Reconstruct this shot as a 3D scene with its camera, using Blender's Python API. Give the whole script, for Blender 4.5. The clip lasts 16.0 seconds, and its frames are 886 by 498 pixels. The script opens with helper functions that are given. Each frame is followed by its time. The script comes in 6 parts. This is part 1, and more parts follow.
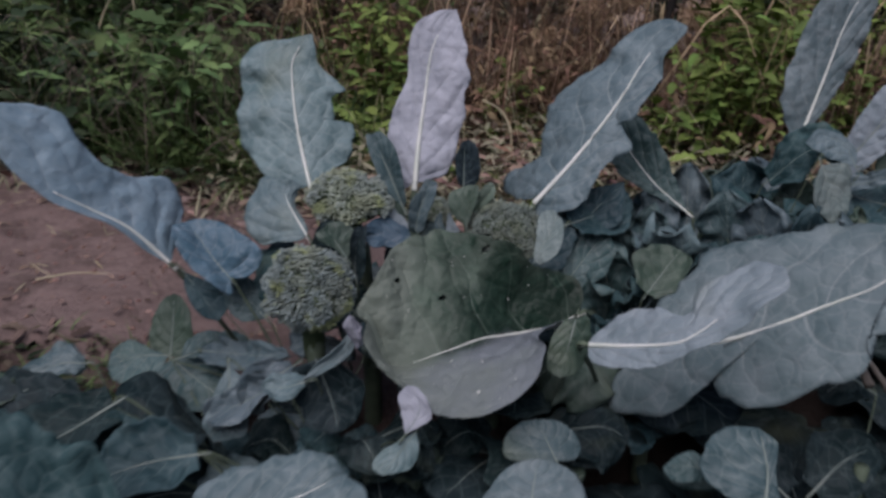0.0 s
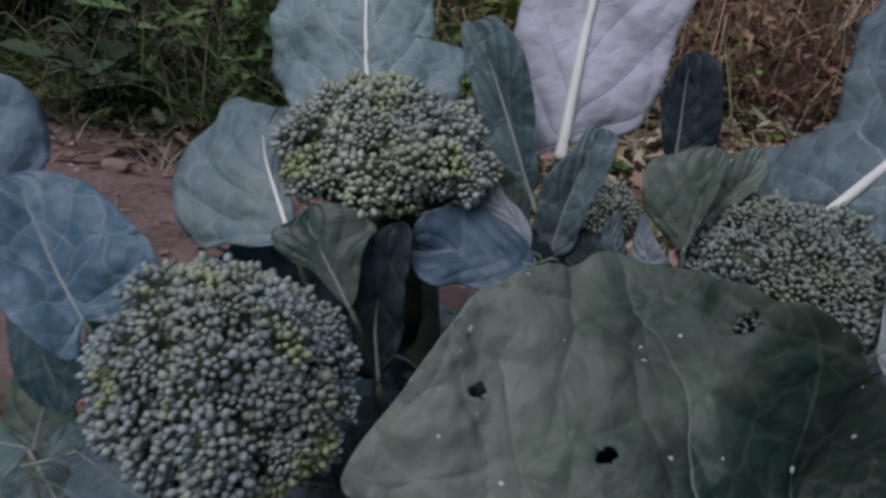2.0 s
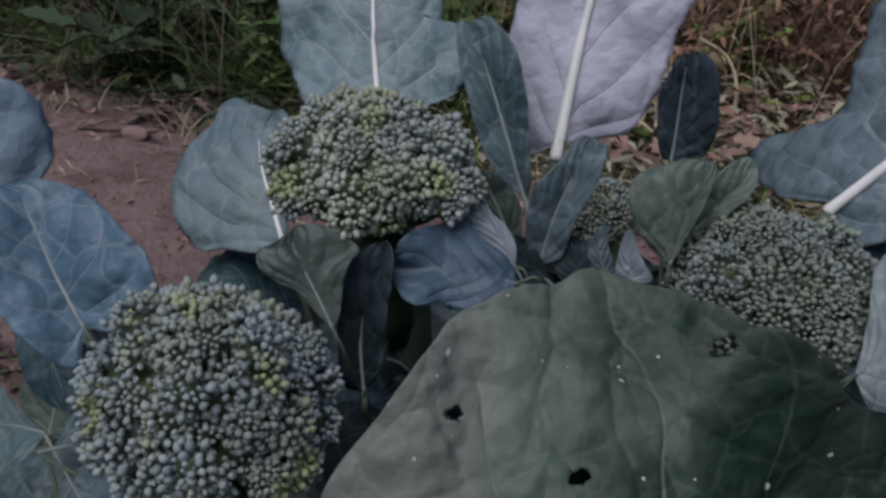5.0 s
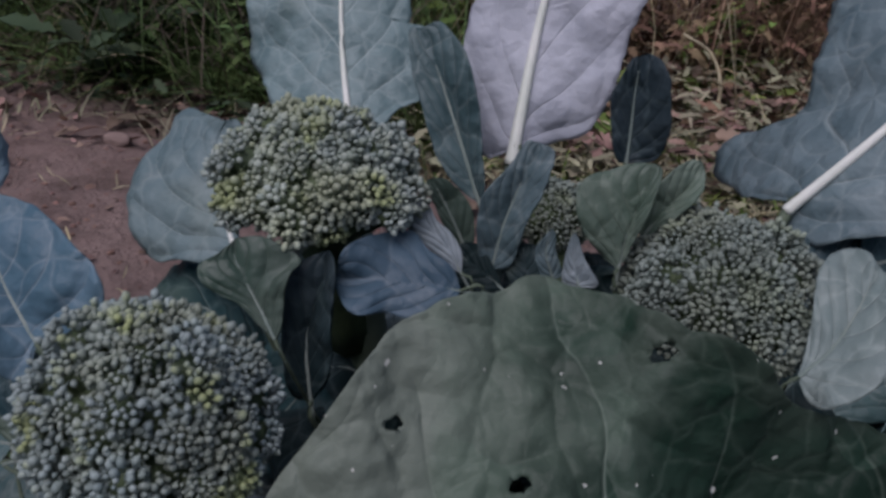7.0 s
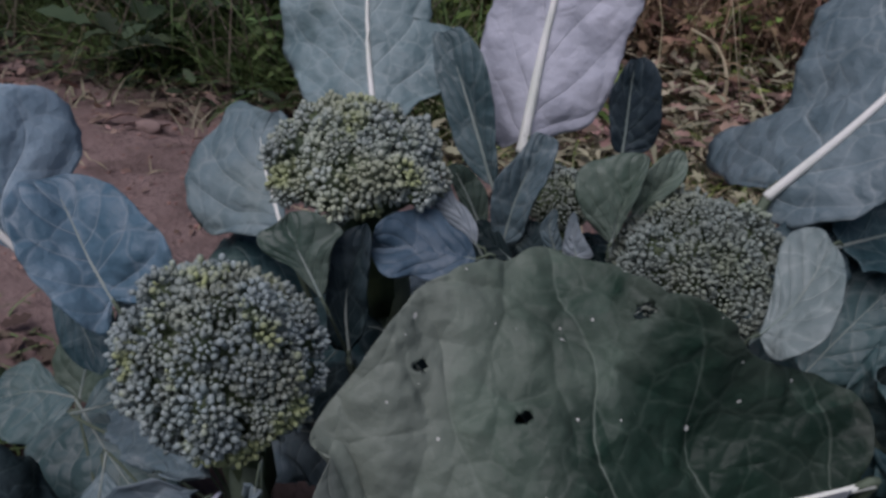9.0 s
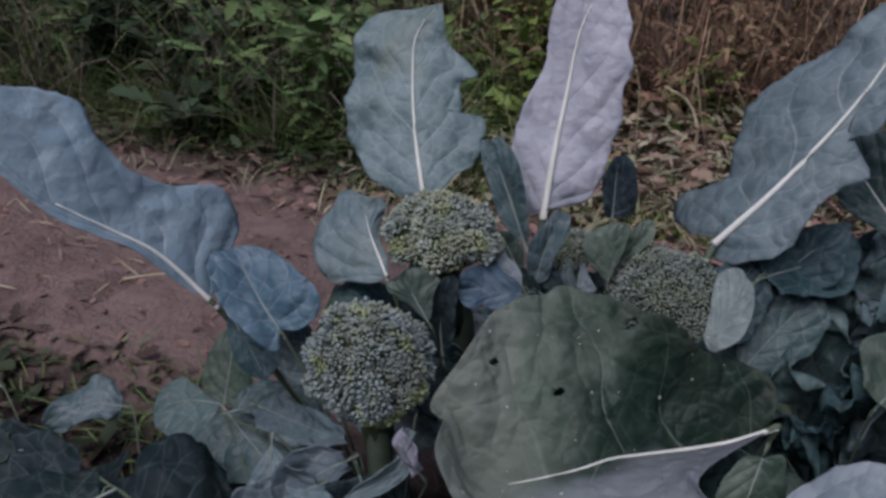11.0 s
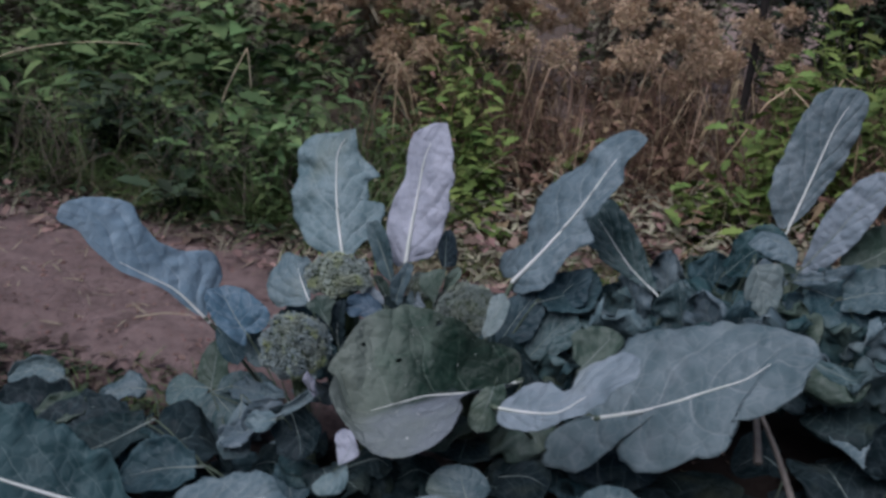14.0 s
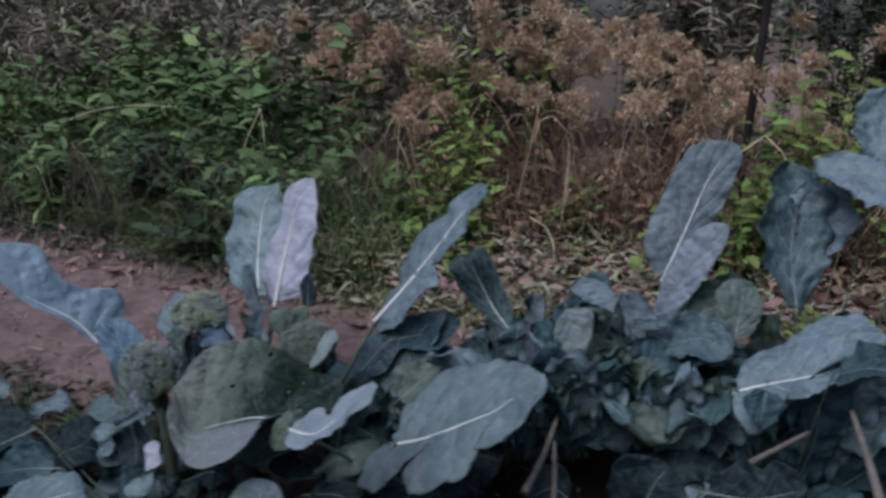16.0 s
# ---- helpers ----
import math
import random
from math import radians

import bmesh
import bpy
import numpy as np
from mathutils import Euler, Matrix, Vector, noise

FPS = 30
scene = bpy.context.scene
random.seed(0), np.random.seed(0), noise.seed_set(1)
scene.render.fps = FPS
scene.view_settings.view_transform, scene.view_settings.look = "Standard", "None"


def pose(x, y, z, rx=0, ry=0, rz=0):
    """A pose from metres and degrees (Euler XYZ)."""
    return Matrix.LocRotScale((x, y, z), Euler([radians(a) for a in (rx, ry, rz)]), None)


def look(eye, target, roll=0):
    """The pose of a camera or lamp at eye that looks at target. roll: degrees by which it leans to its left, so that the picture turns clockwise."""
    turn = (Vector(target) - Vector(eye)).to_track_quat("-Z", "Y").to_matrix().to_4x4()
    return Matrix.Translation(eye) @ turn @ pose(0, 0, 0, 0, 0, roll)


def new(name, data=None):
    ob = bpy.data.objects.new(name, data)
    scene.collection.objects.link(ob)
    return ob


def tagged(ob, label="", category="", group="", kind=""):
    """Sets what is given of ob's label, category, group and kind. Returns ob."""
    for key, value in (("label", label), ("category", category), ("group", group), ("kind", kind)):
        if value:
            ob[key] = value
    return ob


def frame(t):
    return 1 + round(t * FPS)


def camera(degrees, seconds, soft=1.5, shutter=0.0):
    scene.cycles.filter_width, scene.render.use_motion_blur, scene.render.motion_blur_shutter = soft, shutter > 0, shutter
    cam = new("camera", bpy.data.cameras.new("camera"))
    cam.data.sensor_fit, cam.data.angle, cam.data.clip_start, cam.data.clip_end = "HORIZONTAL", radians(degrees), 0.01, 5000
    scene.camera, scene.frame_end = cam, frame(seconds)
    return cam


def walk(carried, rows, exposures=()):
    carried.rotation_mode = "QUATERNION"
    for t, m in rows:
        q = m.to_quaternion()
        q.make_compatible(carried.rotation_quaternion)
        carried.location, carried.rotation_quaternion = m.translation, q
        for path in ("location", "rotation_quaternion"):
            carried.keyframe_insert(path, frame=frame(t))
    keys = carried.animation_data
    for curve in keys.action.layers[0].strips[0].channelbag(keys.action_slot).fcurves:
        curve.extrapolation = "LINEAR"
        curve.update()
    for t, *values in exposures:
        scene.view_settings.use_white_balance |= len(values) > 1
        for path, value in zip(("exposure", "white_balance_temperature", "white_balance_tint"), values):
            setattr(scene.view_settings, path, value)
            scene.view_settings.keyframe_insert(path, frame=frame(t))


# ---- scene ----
cam = camera(56.7, 16.0, 3.0, 0.5)
PATH = [
    (0, (0.13, 0.146, 0.703), (0.0, 2.021, 0.018), 4.6),
    (0.5, (0.163, 0.373, 0.64), (-0.045, 2.258, 0.002), 4.5),
    (1, (0.129, 0.64, 0.581), (-0.262, 2.49, -0.072), 5.8),
    (1.5, (0.065, 0.768, 0.509), (-0.44, 2.582, -0.163), 5.8),
    (2, (0.066, 0.829, 0.47), (-0.423, 2.643, -0.216), 6.7),
    (2.5, (0.071, 0.862, 0.48), (-0.409, 2.667, -0.236), 6.6),
    (3, (0.078, 0.861, 0.489), (-0.416, 2.649, -0.259), 6.2),
    (3.5, (0.077, 0.845, 0.502), (-0.439, 2.625, -0.249), 6.5),
    (3.7, (0.078, 0.839, 0.498), (-0.444, 2.613, -0.265), 6.6),
    (5.8, (0.093, 0.852, 0.513), (-0.441, 2.6, -0.299), 6.0),
    (6, (0.099, 0.856, 0.51), (-0.42, 2.611, -0.295), 5.6),
    (6.5, (0.119, 0.867, 0.519), (-0.388, 2.625, -0.287), 5.1),
    (7, (0.109, 0.854, 0.516), (-0.418, 2.604, -0.297), 5.2),
    (7.5, (0.11, 0.831, 0.51), (-0.433, 2.565, -0.325), 5.0),
    (8, (0.115, 0.809, 0.524), (-0.438, 2.542, -0.306), 5.2),
    (8.5, (0.118, 0.786, 0.538), (-0.448, 2.515, -0.292), 5.1),
    (9, (0.128, 0.779, 0.54), (-0.42, 2.509, -0.299), 5.5),
    (9.5, (0.13, 0.727, 0.564), (-0.444, 2.46, -0.254), 5.3),
    (10, (0.131, 0.645, 0.61), (-0.433, 2.396, -0.176), 5.5),
    (10.2, (0.134, 0.612, 0.626), (-0.431, 2.365, -0.155), 4.9),
    (12.3, (0.181, 0.303, 0.74), (-0.318, 2.112, 0.048), 2.9),
    (12.5, (0.193, 0.253, 0.759), (-0.282, 2.079, 0.096), 2.9),
    (13, (0.21, 0.096, 0.8), (-0.19, 1.956, 0.184), 1.9),
    (13.5, (0.289, 0.012, 0.849), (-0.116, 1.868, 0.223), 2.3),
    (14, (0.454, -0.04, 0.883), (-0.043, 1.793, 0.256), 3.9),
    (14.5, (0.583, -0.097, 0.906), (-0.039, 1.695, 0.271), 3.9),
    (15, (0.701, -0.136, 0.939), (-0.065, 1.618, 0.358), 3.1),
    (15.5, (0.871, -0.115, 0.951), (0.09, 1.65, 0.425), 1.9),
    (16, (1.059, 0.014, 0.96), (0.228, 1.752, 0.421), 1.5),
]
walk(cam, [(t, look(eye, target, roll)) for t, eye, target, roll in PATH], [(0, 0.34, 6250, 21), (2, 0.23, 6050, 20), (10, 0.26, 6150, 23), (12.5, 0.34, 6000, 19), (14.5, 0.38, 5750, 18), (16, 0.44, 5650, 18)])

import functools

# ---- light ----
world = bpy.data.worlds.new("dusk_sky")
scene.world = world
world.use_nodes = True
wn = world.node_tree.nodes
sky = wn.new("ShaderNodeTexSky")
sky.sky_type = "NISHITA"
sky.sun_disc = False
sky.sun_elevation = radians(58)
sky.sun_rotation = radians(185)
sky.dust_density = 3.0
world.node_tree.links.new(sky.outputs["Color"], wn["Background"].inputs["Color"])
wn["Background"].inputs["Strength"].default_value = 0.04

sun = new("sun", bpy.data.lights.new("sun", "SUN"))
sun.data.energy = 1.75
sun.data.angle = radians(52)
sun.data.color = (1.0, 0.96, 0.94)
sun.matrix_world = look((-0.75, -0.8, 3.7), (0, 1.3, 0.2))


# ---- materials ----
class Nodes:
    """A short way to write a node material."""

    def __init__(self, name, rough=0.6, specular=0.4):
        self.mat = bpy.data.materials.new(name)
        self.mat.use_nodes = True
        self.tree = self.mat.node_tree
        self.bsdf = self.tree.nodes["Principled BSDF"]
        self.bsdf.inputs["Roughness"].default_value = rough
        self.bsdf.inputs["Specular IOR Level"].default_value = specular

    def add(self, kind, **inputs):
        n = self.tree.nodes.new("ShaderNode" + kind)
        for key, value in inputs.items():
            self.put(n, key.replace("_", " "), value)
        return n

    def put(self, n, key, value):
        socket = n.inputs[int(key)] if key.isdigit() else n.inputs[key]
        if isinstance(value, bpy.types.NodeSocket):
            self.tree.links.new(value, socket)
        else:
            socket.default_value = value

    def math(self, op, a, b=0.0):
        n = self.tree.nodes.new("ShaderNodeMath")
        n.operation = op
        self.put(n, "0", a)
        self.put(n, "1", b)
        return n.outputs[0]

    def noise(self, scale, detail=4.0, vector=None, rough=0.55):
        n = self.add("TexNoise", Scale=scale, Detail=detail, Roughness=rough)
        if vector is not None:
            self.put(n, "Vector", vector)
        return n.outputs["Fac"]

    def ramp(self, fac, lo, hi, a=0.0, b=1.0):
        n = self.tree.nodes.new("ShaderNodeMapRange")
        for key, value in (("Value", fac), ("From Min", lo), ("From Max", hi), ("To Min", a), ("To Max", b)):
            self.put(n, key, value)
        return n.outputs["Result"]

    def mix(self, fac, a, b):
        n = self.tree.nodes.new("ShaderNodeMix")
        n.data_type = "RGBA"
        for i, value in ((0, fac), (6, a), (7, b)):
            if isinstance(value, tuple) and len(value) == 3:
                value = (*value, 1.0)
            if isinstance(value, bpy.types.NodeSocket):
                self.tree.links.new(value, n.inputs[i])
            else:
                n.inputs[i].default_value = value
        return n.outputs[2]

    def bump(self, height, strength, distance):
        n = self.add("Bump", Height=height, Strength=strength, Distance=distance)
        self.tree.links.new(n.outputs["Normal"], self.bsdf.inputs["Normal"])

    def base(self, colour):
        self.put(self.bsdf, "Base Color", colour)
        return self.mat


def leaf_material(name, deep, mid, bloom, vein, rough=0.46, spots=0.0, vein_gain=0.40, thin=0.045, rim=0.0, gloss=0.3, lumps=1.1, lean=4.2):
    """Waxy brassica leaf: patches of bloom, side veins that leave the midrib, quilted cells between them."""
    n = Nodes(name, rough, gloss)
    place = n.add("TexCoord").outputs["Object"]
    uv = n.add("SeparateXYZ", Vector=n.add("TexCoord").outputs["UV"])
    out = n.math("ABSOLUTE", n.math("SUBTRACT", uv.outputs[0], 0.5))
    along = n.math("ADD", n.math("MULTIPLY", uv.outputs[1], 5.0), n.math("MULTIPLY", out, -lean))
    side = n.math("GREATER_THAN", uv.outputs[0], 0.5)
    along = n.math("ADD", along, n.math("MULTIPLY", side, 0.43))
    line = n.math("ABSOLUTE", n.math("SUBTRACT", n.math("FRACT", along), 0.5))
    ribs = n.ramp(line, 0.0, thin, 1.0, 0.0)
    ribs = n.math("MULTIPLY", ribs, n.ramp(out, 0.1, 0.48, 1.0, 0.15))
    bent = n.add("VectorMath", **{"0": place})
    bent.operation = "ADD"
    shift = n.add("TexNoise", Scale=30.0, Detail=2.0, Vector=place)
    scaled = n.add("VectorMath", **{"0": shift.outputs["Color"]})
    scaled.operation = "SCALE"
    scaled.inputs["Scale"].default_value = 0.022
    n.tree.links.new(scaled.outputs[0], bent.inputs[1])
    cell = n.add("TexVoronoi", Scale=34.0, Vector=bent.outputs[0])
    cell.feature = "DISTANCE_TO_EDGE"
    net = n.ramp(cell.outputs["Distance"], 0.0, 0.06, 1.0, 0.0)
    quilt = n.ramp(cell.outputs["Distance"], 0.0, 0.34, 0.0, 1.0)
    patch = n.noise(11, 5, place)
    fine = n.noise(70, 4, place)
    # broad leaf: green deepens towards the stalk, where shade is put into the colour too
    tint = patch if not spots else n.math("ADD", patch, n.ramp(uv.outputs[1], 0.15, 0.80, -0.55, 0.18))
    colour = n.mix(n.ramp(tint, 0.28, 0.66), deep, mid)
    colour = n.mix(n.ramp(n.noise(22, 4, place), 0.42, 0.74, 0.0, 0.45 if not spots else 0.12), colour, bloom)
    colour = n.mix(n.math("MULTIPLY", net, vein_gain * (0.42 if not spots else 0.14)), colour, vein)
    colour = n.mix(n.math("MULTIPLY", ribs, vein_gain), colour, vein)
    tone = n.add("HueSaturation", Color=colour)
    luck = n.add("ObjectInfo").outputs["Random"]
    n.put(tone, "Value", n.ramp(luck, 0.0, 1.0, 0.86, 1.15))
    n.put(tone, "Hue", n.ramp(n.math("FRACT", n.math("MULTIPLY", luck, 5.7)), 0.0, 1.0, 0.475, 0.51))
    colour = tone.outputs["Color"]
    old = n.ramp(n.noise(5, 3, place), 0.60, 0.78, 0.0, 0.45 if not spots else 0.12)
    colour = n.mix(old, colour, (0.16, 0.17, 0.09))
    if spots:
        panel = n.add("TexVoronoi", Scale=26.0, Vector=bent.outputs[0])
        shade = n.add("HueSaturation", Color=colour)
        n.put(shade, "Value", n.ramp(n.add("SeparateColor", Color=panel.outputs["Color"]).outputs[1], 0.0, 1.0, 0.72, 1.32))
        colour = shade.outputs["Color"]
        strip = n.add("TexWhiteNoise", Vector=n.add("CombineXYZ", X=n.math("FLOOR", n.math("ADD", along, 0.5)), Y=side).outputs[0])
        field = n.add("HueSaturation", Color=colour)
        n.put(field, "Value", n.ramp(strip.outputs["Value"], 0.0, 1.0, 0.78, 1.22))
        colour = field.outputs["Color"]
    if rim:
        worn = n.math("ADD", out, n.ramp(n.noise(40, 3, place), 0.2, 0.8, -0.07, 0.07))
        colour = n.mix(n.ramp(worn, 0.42, 0.50, 0.0, rim), colour, (0.155, 0.165, 0.135))
    if spots:
        # half below the midrib is paler: the sky's light put into its colour
        under = n.math("ADD", uv.outputs[0], n.ramp(n.noise(18, 3, place), 0.2, 0.8, -0.08, 0.08))
        colour = n.mix(n.ramp(under, 0.40, 0.53, 0.85, 0.0), colour, (0.188, 0.215, 0.240))
        # bloom towards the tip, with that end's stronger light put into it
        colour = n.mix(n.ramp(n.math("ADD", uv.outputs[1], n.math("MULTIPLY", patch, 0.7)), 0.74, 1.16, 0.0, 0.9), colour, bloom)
        for scale, few in ((75.0, 0.93), (170.0, 0.90)):
            dots = n.add("TexVoronoi", Scale=scale, Vector=place)
            rare = n.math("GREATER_THAN", n.add("SeparateColor", Color=dots.outputs["Color"]).outputs[0], few)
            dab = n.math("LESS_THAN", dots.outputs["Distance"], n.ramp(n.noise(260, 2, place), 0.3, 0.7, 0.06, 0.2))
            colour = n.mix(n.math("MULTIPLY", n.math("MULTIPLY", rare, dab), spots), colour, (0.5, 0.52, 0.48))
    n.put(n.bsdf, "Roughness", n.ramp(n.math("ADD", n.math("MULTIPLY", fine, 0.5), n.math("MULTIPLY", patch, 0.5)), 0.35, 0.65, rough - 0.08, rough + 0.14))
    relief = n.math("ADD", n.math("MULTIPLY", n.noise(24, 3, place), 0.6 * lumps), n.math("MULTIPLY", fine, 0.34))
    relief = n.math("ADD", relief, n.math("MULTIPLY", quilt, 0.16 * lumps))
    swell = n.math("POWER", n.ramp(line, 0.0, 0.5), 0.6)
    relief = n.math("ADD", relief, n.math("MULTIPLY", swell, 0.08))
    relief = n.math("SUBTRACT", relief, n.math("MULTIPLY", ribs, 0.08))
    n.bump(relief, 0.65, 0.011)
    return n.base(colour)


LEAF_BLUE = leaf_material("leaf_blue", (0.075, 0.118, 0.133), (0.124, 0.179, 0.196), (0.217, 0.277, 0.295), (0.38, 0.44, 0.43))
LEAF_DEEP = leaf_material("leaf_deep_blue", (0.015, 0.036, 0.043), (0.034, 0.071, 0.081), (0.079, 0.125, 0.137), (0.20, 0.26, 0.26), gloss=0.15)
LEAF_SKY = leaf_material("leaf_sky_blue", (0.175, 0.250, 0.330), (0.240, 0.325, 0.410), (0.320, 0.395, 0.470), (0.42, 0.48, 0.52), lumps=0.8)
LEAF_LAKE = leaf_material("leaf_lake_blue", (0.046, 0.100, 0.136), (0.082, 0.152, 0.200), (0.155, 0.225, 0.280), (0.38, 0.43, 0.45), lumps=1.2)
LEAF_MID = leaf_material("leaf_mid_teal", (0.033, 0.065, 0.071), (0.060, 0.103, 0.110), (0.116, 0.170, 0.176), (0.34, 0.40, 0.38))
LEAF_SLATE = leaf_material("leaf_slate", (0.064, 0.102, 0.117), (0.108, 0.156, 0.174), (0.195, 0.245, 0.265), (0.38, 0.44, 0.43))
LEAF_SILVER = leaf_material("leaf_silver_blue", (0.086, 0.132, 0.142), (0.136, 0.187, 0.199), (0.222, 0.268, 0.280), (0.44, 0.48, 0.48), 0.5, 0.0, 0.32, lumps=0.7)
LEAF_FROST = leaf_material("leaf_frosted", (0.135, 0.175, 0.20), (0.20, 0.245, 0.275), (0.29, 0.325, 0.36), (0.46, 0.49, 0.50), 0.5, 0.0, 0.25)
LEAF_PALE = leaf_material("leaf_pale_underside", (0.23, 0.246, 0.29), (0.315, 0.332, 0.387), (0.44, 0.45, 0.51), (0.50, 0.52, 0.51), 0.55, 0.0, 0.12)
LEAF_TEAL = leaf_material("leaf_pale_teal", (0.105, 0.15, 0.145), (0.15, 0.195, 0.187), (0.22, 0.26, 0.25), (0.40, 0.46, 0.42))
# near-black leaf; low in the row its colour also carries the shade
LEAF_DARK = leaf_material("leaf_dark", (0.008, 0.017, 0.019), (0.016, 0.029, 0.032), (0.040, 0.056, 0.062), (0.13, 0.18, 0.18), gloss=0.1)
LEAF_GREEN = leaf_material("leaf_green", (0.032, 0.062, 0.046), (0.062, 0.094, 0.074), (0.115, 0.142, 0.122), (0.24, 0.30, 0.24), 0.45, 0.0, 0.3)
LEAF_SAGE = leaf_material("leaf_sage_green", (0.056, 0.094, 0.074), (0.094, 0.138, 0.112), (0.152, 0.184, 0.160), (0.28, 0.34, 0.28), 0.45)
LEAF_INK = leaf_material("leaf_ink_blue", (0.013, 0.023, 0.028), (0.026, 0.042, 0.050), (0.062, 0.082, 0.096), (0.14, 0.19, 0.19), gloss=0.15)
LEAF_NAVY = leaf_material("leaf_navy_blue", (0.028, 0.060, 0.088), (0.052, 0.098, 0.136), (0.115, 0.168, 0.215), (0.30, 0.35, 0.37))
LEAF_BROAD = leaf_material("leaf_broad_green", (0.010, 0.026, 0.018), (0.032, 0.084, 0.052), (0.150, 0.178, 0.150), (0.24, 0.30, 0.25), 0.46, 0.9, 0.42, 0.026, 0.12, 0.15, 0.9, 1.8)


def plain(name, one, two, scale, rough=0.7, bump=0.4, depth=0.003, island=0.0):
    """Two tones blended by noise at two scales, with relief; island varies the loose pieces of one mesh."""
    n = Nodes(name, rough, 0.2)
    place = n.add("TexCoord").outputs["Object"]
    big, small = n.noise(scale, 4, place), n.noise(scale * 7, 5, place)
    colour = n.mix(n.ramp(big, 0.35, 0.65), one, two)
    if island:
        rnd = n.add("NewGeometry").outputs["Random Per Island"]
        hsv = n.add("HueSaturation", Color=colour)
        n.put(hsv, "Value", n.ramp(rnd, 0.0, 1.0, 1.0 - island, 1.0 + island))
        n.put(hsv, "Hue", n.ramp(n.math("FRACT", n.math("MULTIPLY", rnd, 7.31)), 0.0, 1.0, 0.5 - island * 0.05, 0.5 + island * 0.05))
        colour = hsv.outputs["Color"]
    n.bump(small, bump, depth)
    return n.base(colour)


RIB = plain("midrib_pale", (0.74, 0.76, 0.72), (0.60, 0.65, 0.58), 25, 0.5, 0.3, 0.001)
RIB_DULL = plain("midrib_dull", (0.17, 0.22, 0.20), (0.26, 0.30, 0.27), 25, 0.55, 0.3, 0.001)
DEAD_STALK = plain("dead_stalk", (0.20, 0.18, 0.155), (0.13, 0.115, 0.10), 30, 0.8, 0.5, 0.002)
STEM = plain("plant_stem", (0.11, 0.145, 0.10), (0.075, 0.10, 0.07), 30, 0.6, 0.4, 0.002)
WEED = plain("weed_green", (0.078, 0.134, 0.048), (0.156, 0.230, 0.088), 3, 0.75, 0.3, 0.002, 0.45)
# shaded copy of weed_green, the shade put into its darker colour
WEED_SHADE = plain("weed_shaded", (0.025, 0.045, 0.022), (0.045, 0.065, 0.035), 5, 0.7, 0.3, 0.002, 0.5)
WEED_LIGHT = plain("weed_yellow_green", (0.110, 0.168, 0.038), (0.175, 0.240, 0.066), 5, 0.65, 0.3, 0.002, 0.45)
WEED_GREY = plain("weed_grey_green", (0.185, 0.185, 0.122), (0.290, 0.272, 0.188), 4, 0.7, 0.3, 0.002, 0.5)
GRASS = plain("grass_blades", (0.066, 0.112, 0.036), (0.105, 0.150, 0.052), 4, 0.55, 0.2, 0.001, 0.5)
DRY = plain("dry_weed", (0.105, 0.066, 0.042), (0.21, 0.142, 0.092), 4, 0.85, 0.4, 0.003, 0.6)
DRY_PALE = plain("dry_seed_heads", (0.39, 0.285, 0.185), (0.54, 0.41, 0.27), 6, 0.9, 0.4, 0.003, 0.4)
STRAW = plain("straw", (0.48, 0.44, 0.30), (0.38, 0.33, 0.20), 12, 0.6, 0.2, 0.001, 0.3)
DEAD_LEAF = plain("dead_leaves", (0.165, 0.108, 0.086), (0.27, 0.185, 0.152), 8, 0.75, 0.4, 0.002, 0.5)
DARK_LITTER = plain("dark_litter", (0.055, 0.042, 0.033), (0.125, 0.095, 0.074), 10, 0.85, 0.4, 0.002, 0.5)
STONE = plain("stone", (0.25, 0.185, 0.165), (0.19, 0.14, 0.125), 30, 0.85, 0.5, 0.003)
CLOD = plain("soil_clod", (0.29, 0.18, 0.15), (0.22, 0.13, 0.11), 30, 0.9, 0.8, 0.004, 0.25)
POST = plain("post_dark", (0.016, 0.014, 0.013), (0.032, 0.027, 0.024), 14, 0.8, 0.6, 0.004)
TWIG = plain("shrub_twigs", (0.14, 0.115, 0.09), (0.20, 0.17, 0.14), 20, 0.85, 0.6, 0.003)


def bead_material(name, dark, light, turning, yellow):
    """Tight flower buds, blue-grey to grey-green in patches; a few clusters turn yellow-green."""
    n = Nodes(name, 0.6, 0.3)
    place = n.add("NewGeometry")
    rnd, where = place.outputs["Random Per Island"], place.outputs["Position"]
    luck = n.add("ObjectInfo").outputs["Random"]
    colour = n.mix(rnd, dark, light)
    colour = n.mix(n.ramp(n.noise(22, 2, where), 0.44, 0.62, 0.0, 0.8), colour, turning)
    gold = n.math("ADD", n.noise(30, 1, where), n.ramp(rnd, 0.0, 1.0, -0.05, 0.05))
    colour = n.mix(n.ramp(gold, 0.57, 0.68, 0.0, yellow), colour, (0.285, 0.335, 0.150))
    tone = n.add("HueSaturation", Color=colour)
    n.put(tone, "Value", n.ramp(n.math("FRACT", n.math("MULTIPLY", luck, 9.3)), 0.0, 1.0, 0.82, 1.15))
    n.bump(n.noise(900, 2, where), 0.5, 0.0006)
    return n.base(tone.outputs["Color"])


BUD_BLUE = bead_material("broccoli_buds_blue", (0.160, 0.212, 0.210), (0.296, 0.362, 0.354), (0.215, 0.245, 0.185), 0.9)
BUD_PALE = bead_material("broccoli_buds_pale", (0.175, 0.225, 0.205), (0.350, 0.410, 0.380), (0.29, 0.325, 0.215), 0.8)
BUD_GREY = bead_material("broccoli_buds_grey", (0.125, 0.160, 0.140), (0.225, 0.270, 0.240), (0.185, 0.215, 0.165), 0.2)
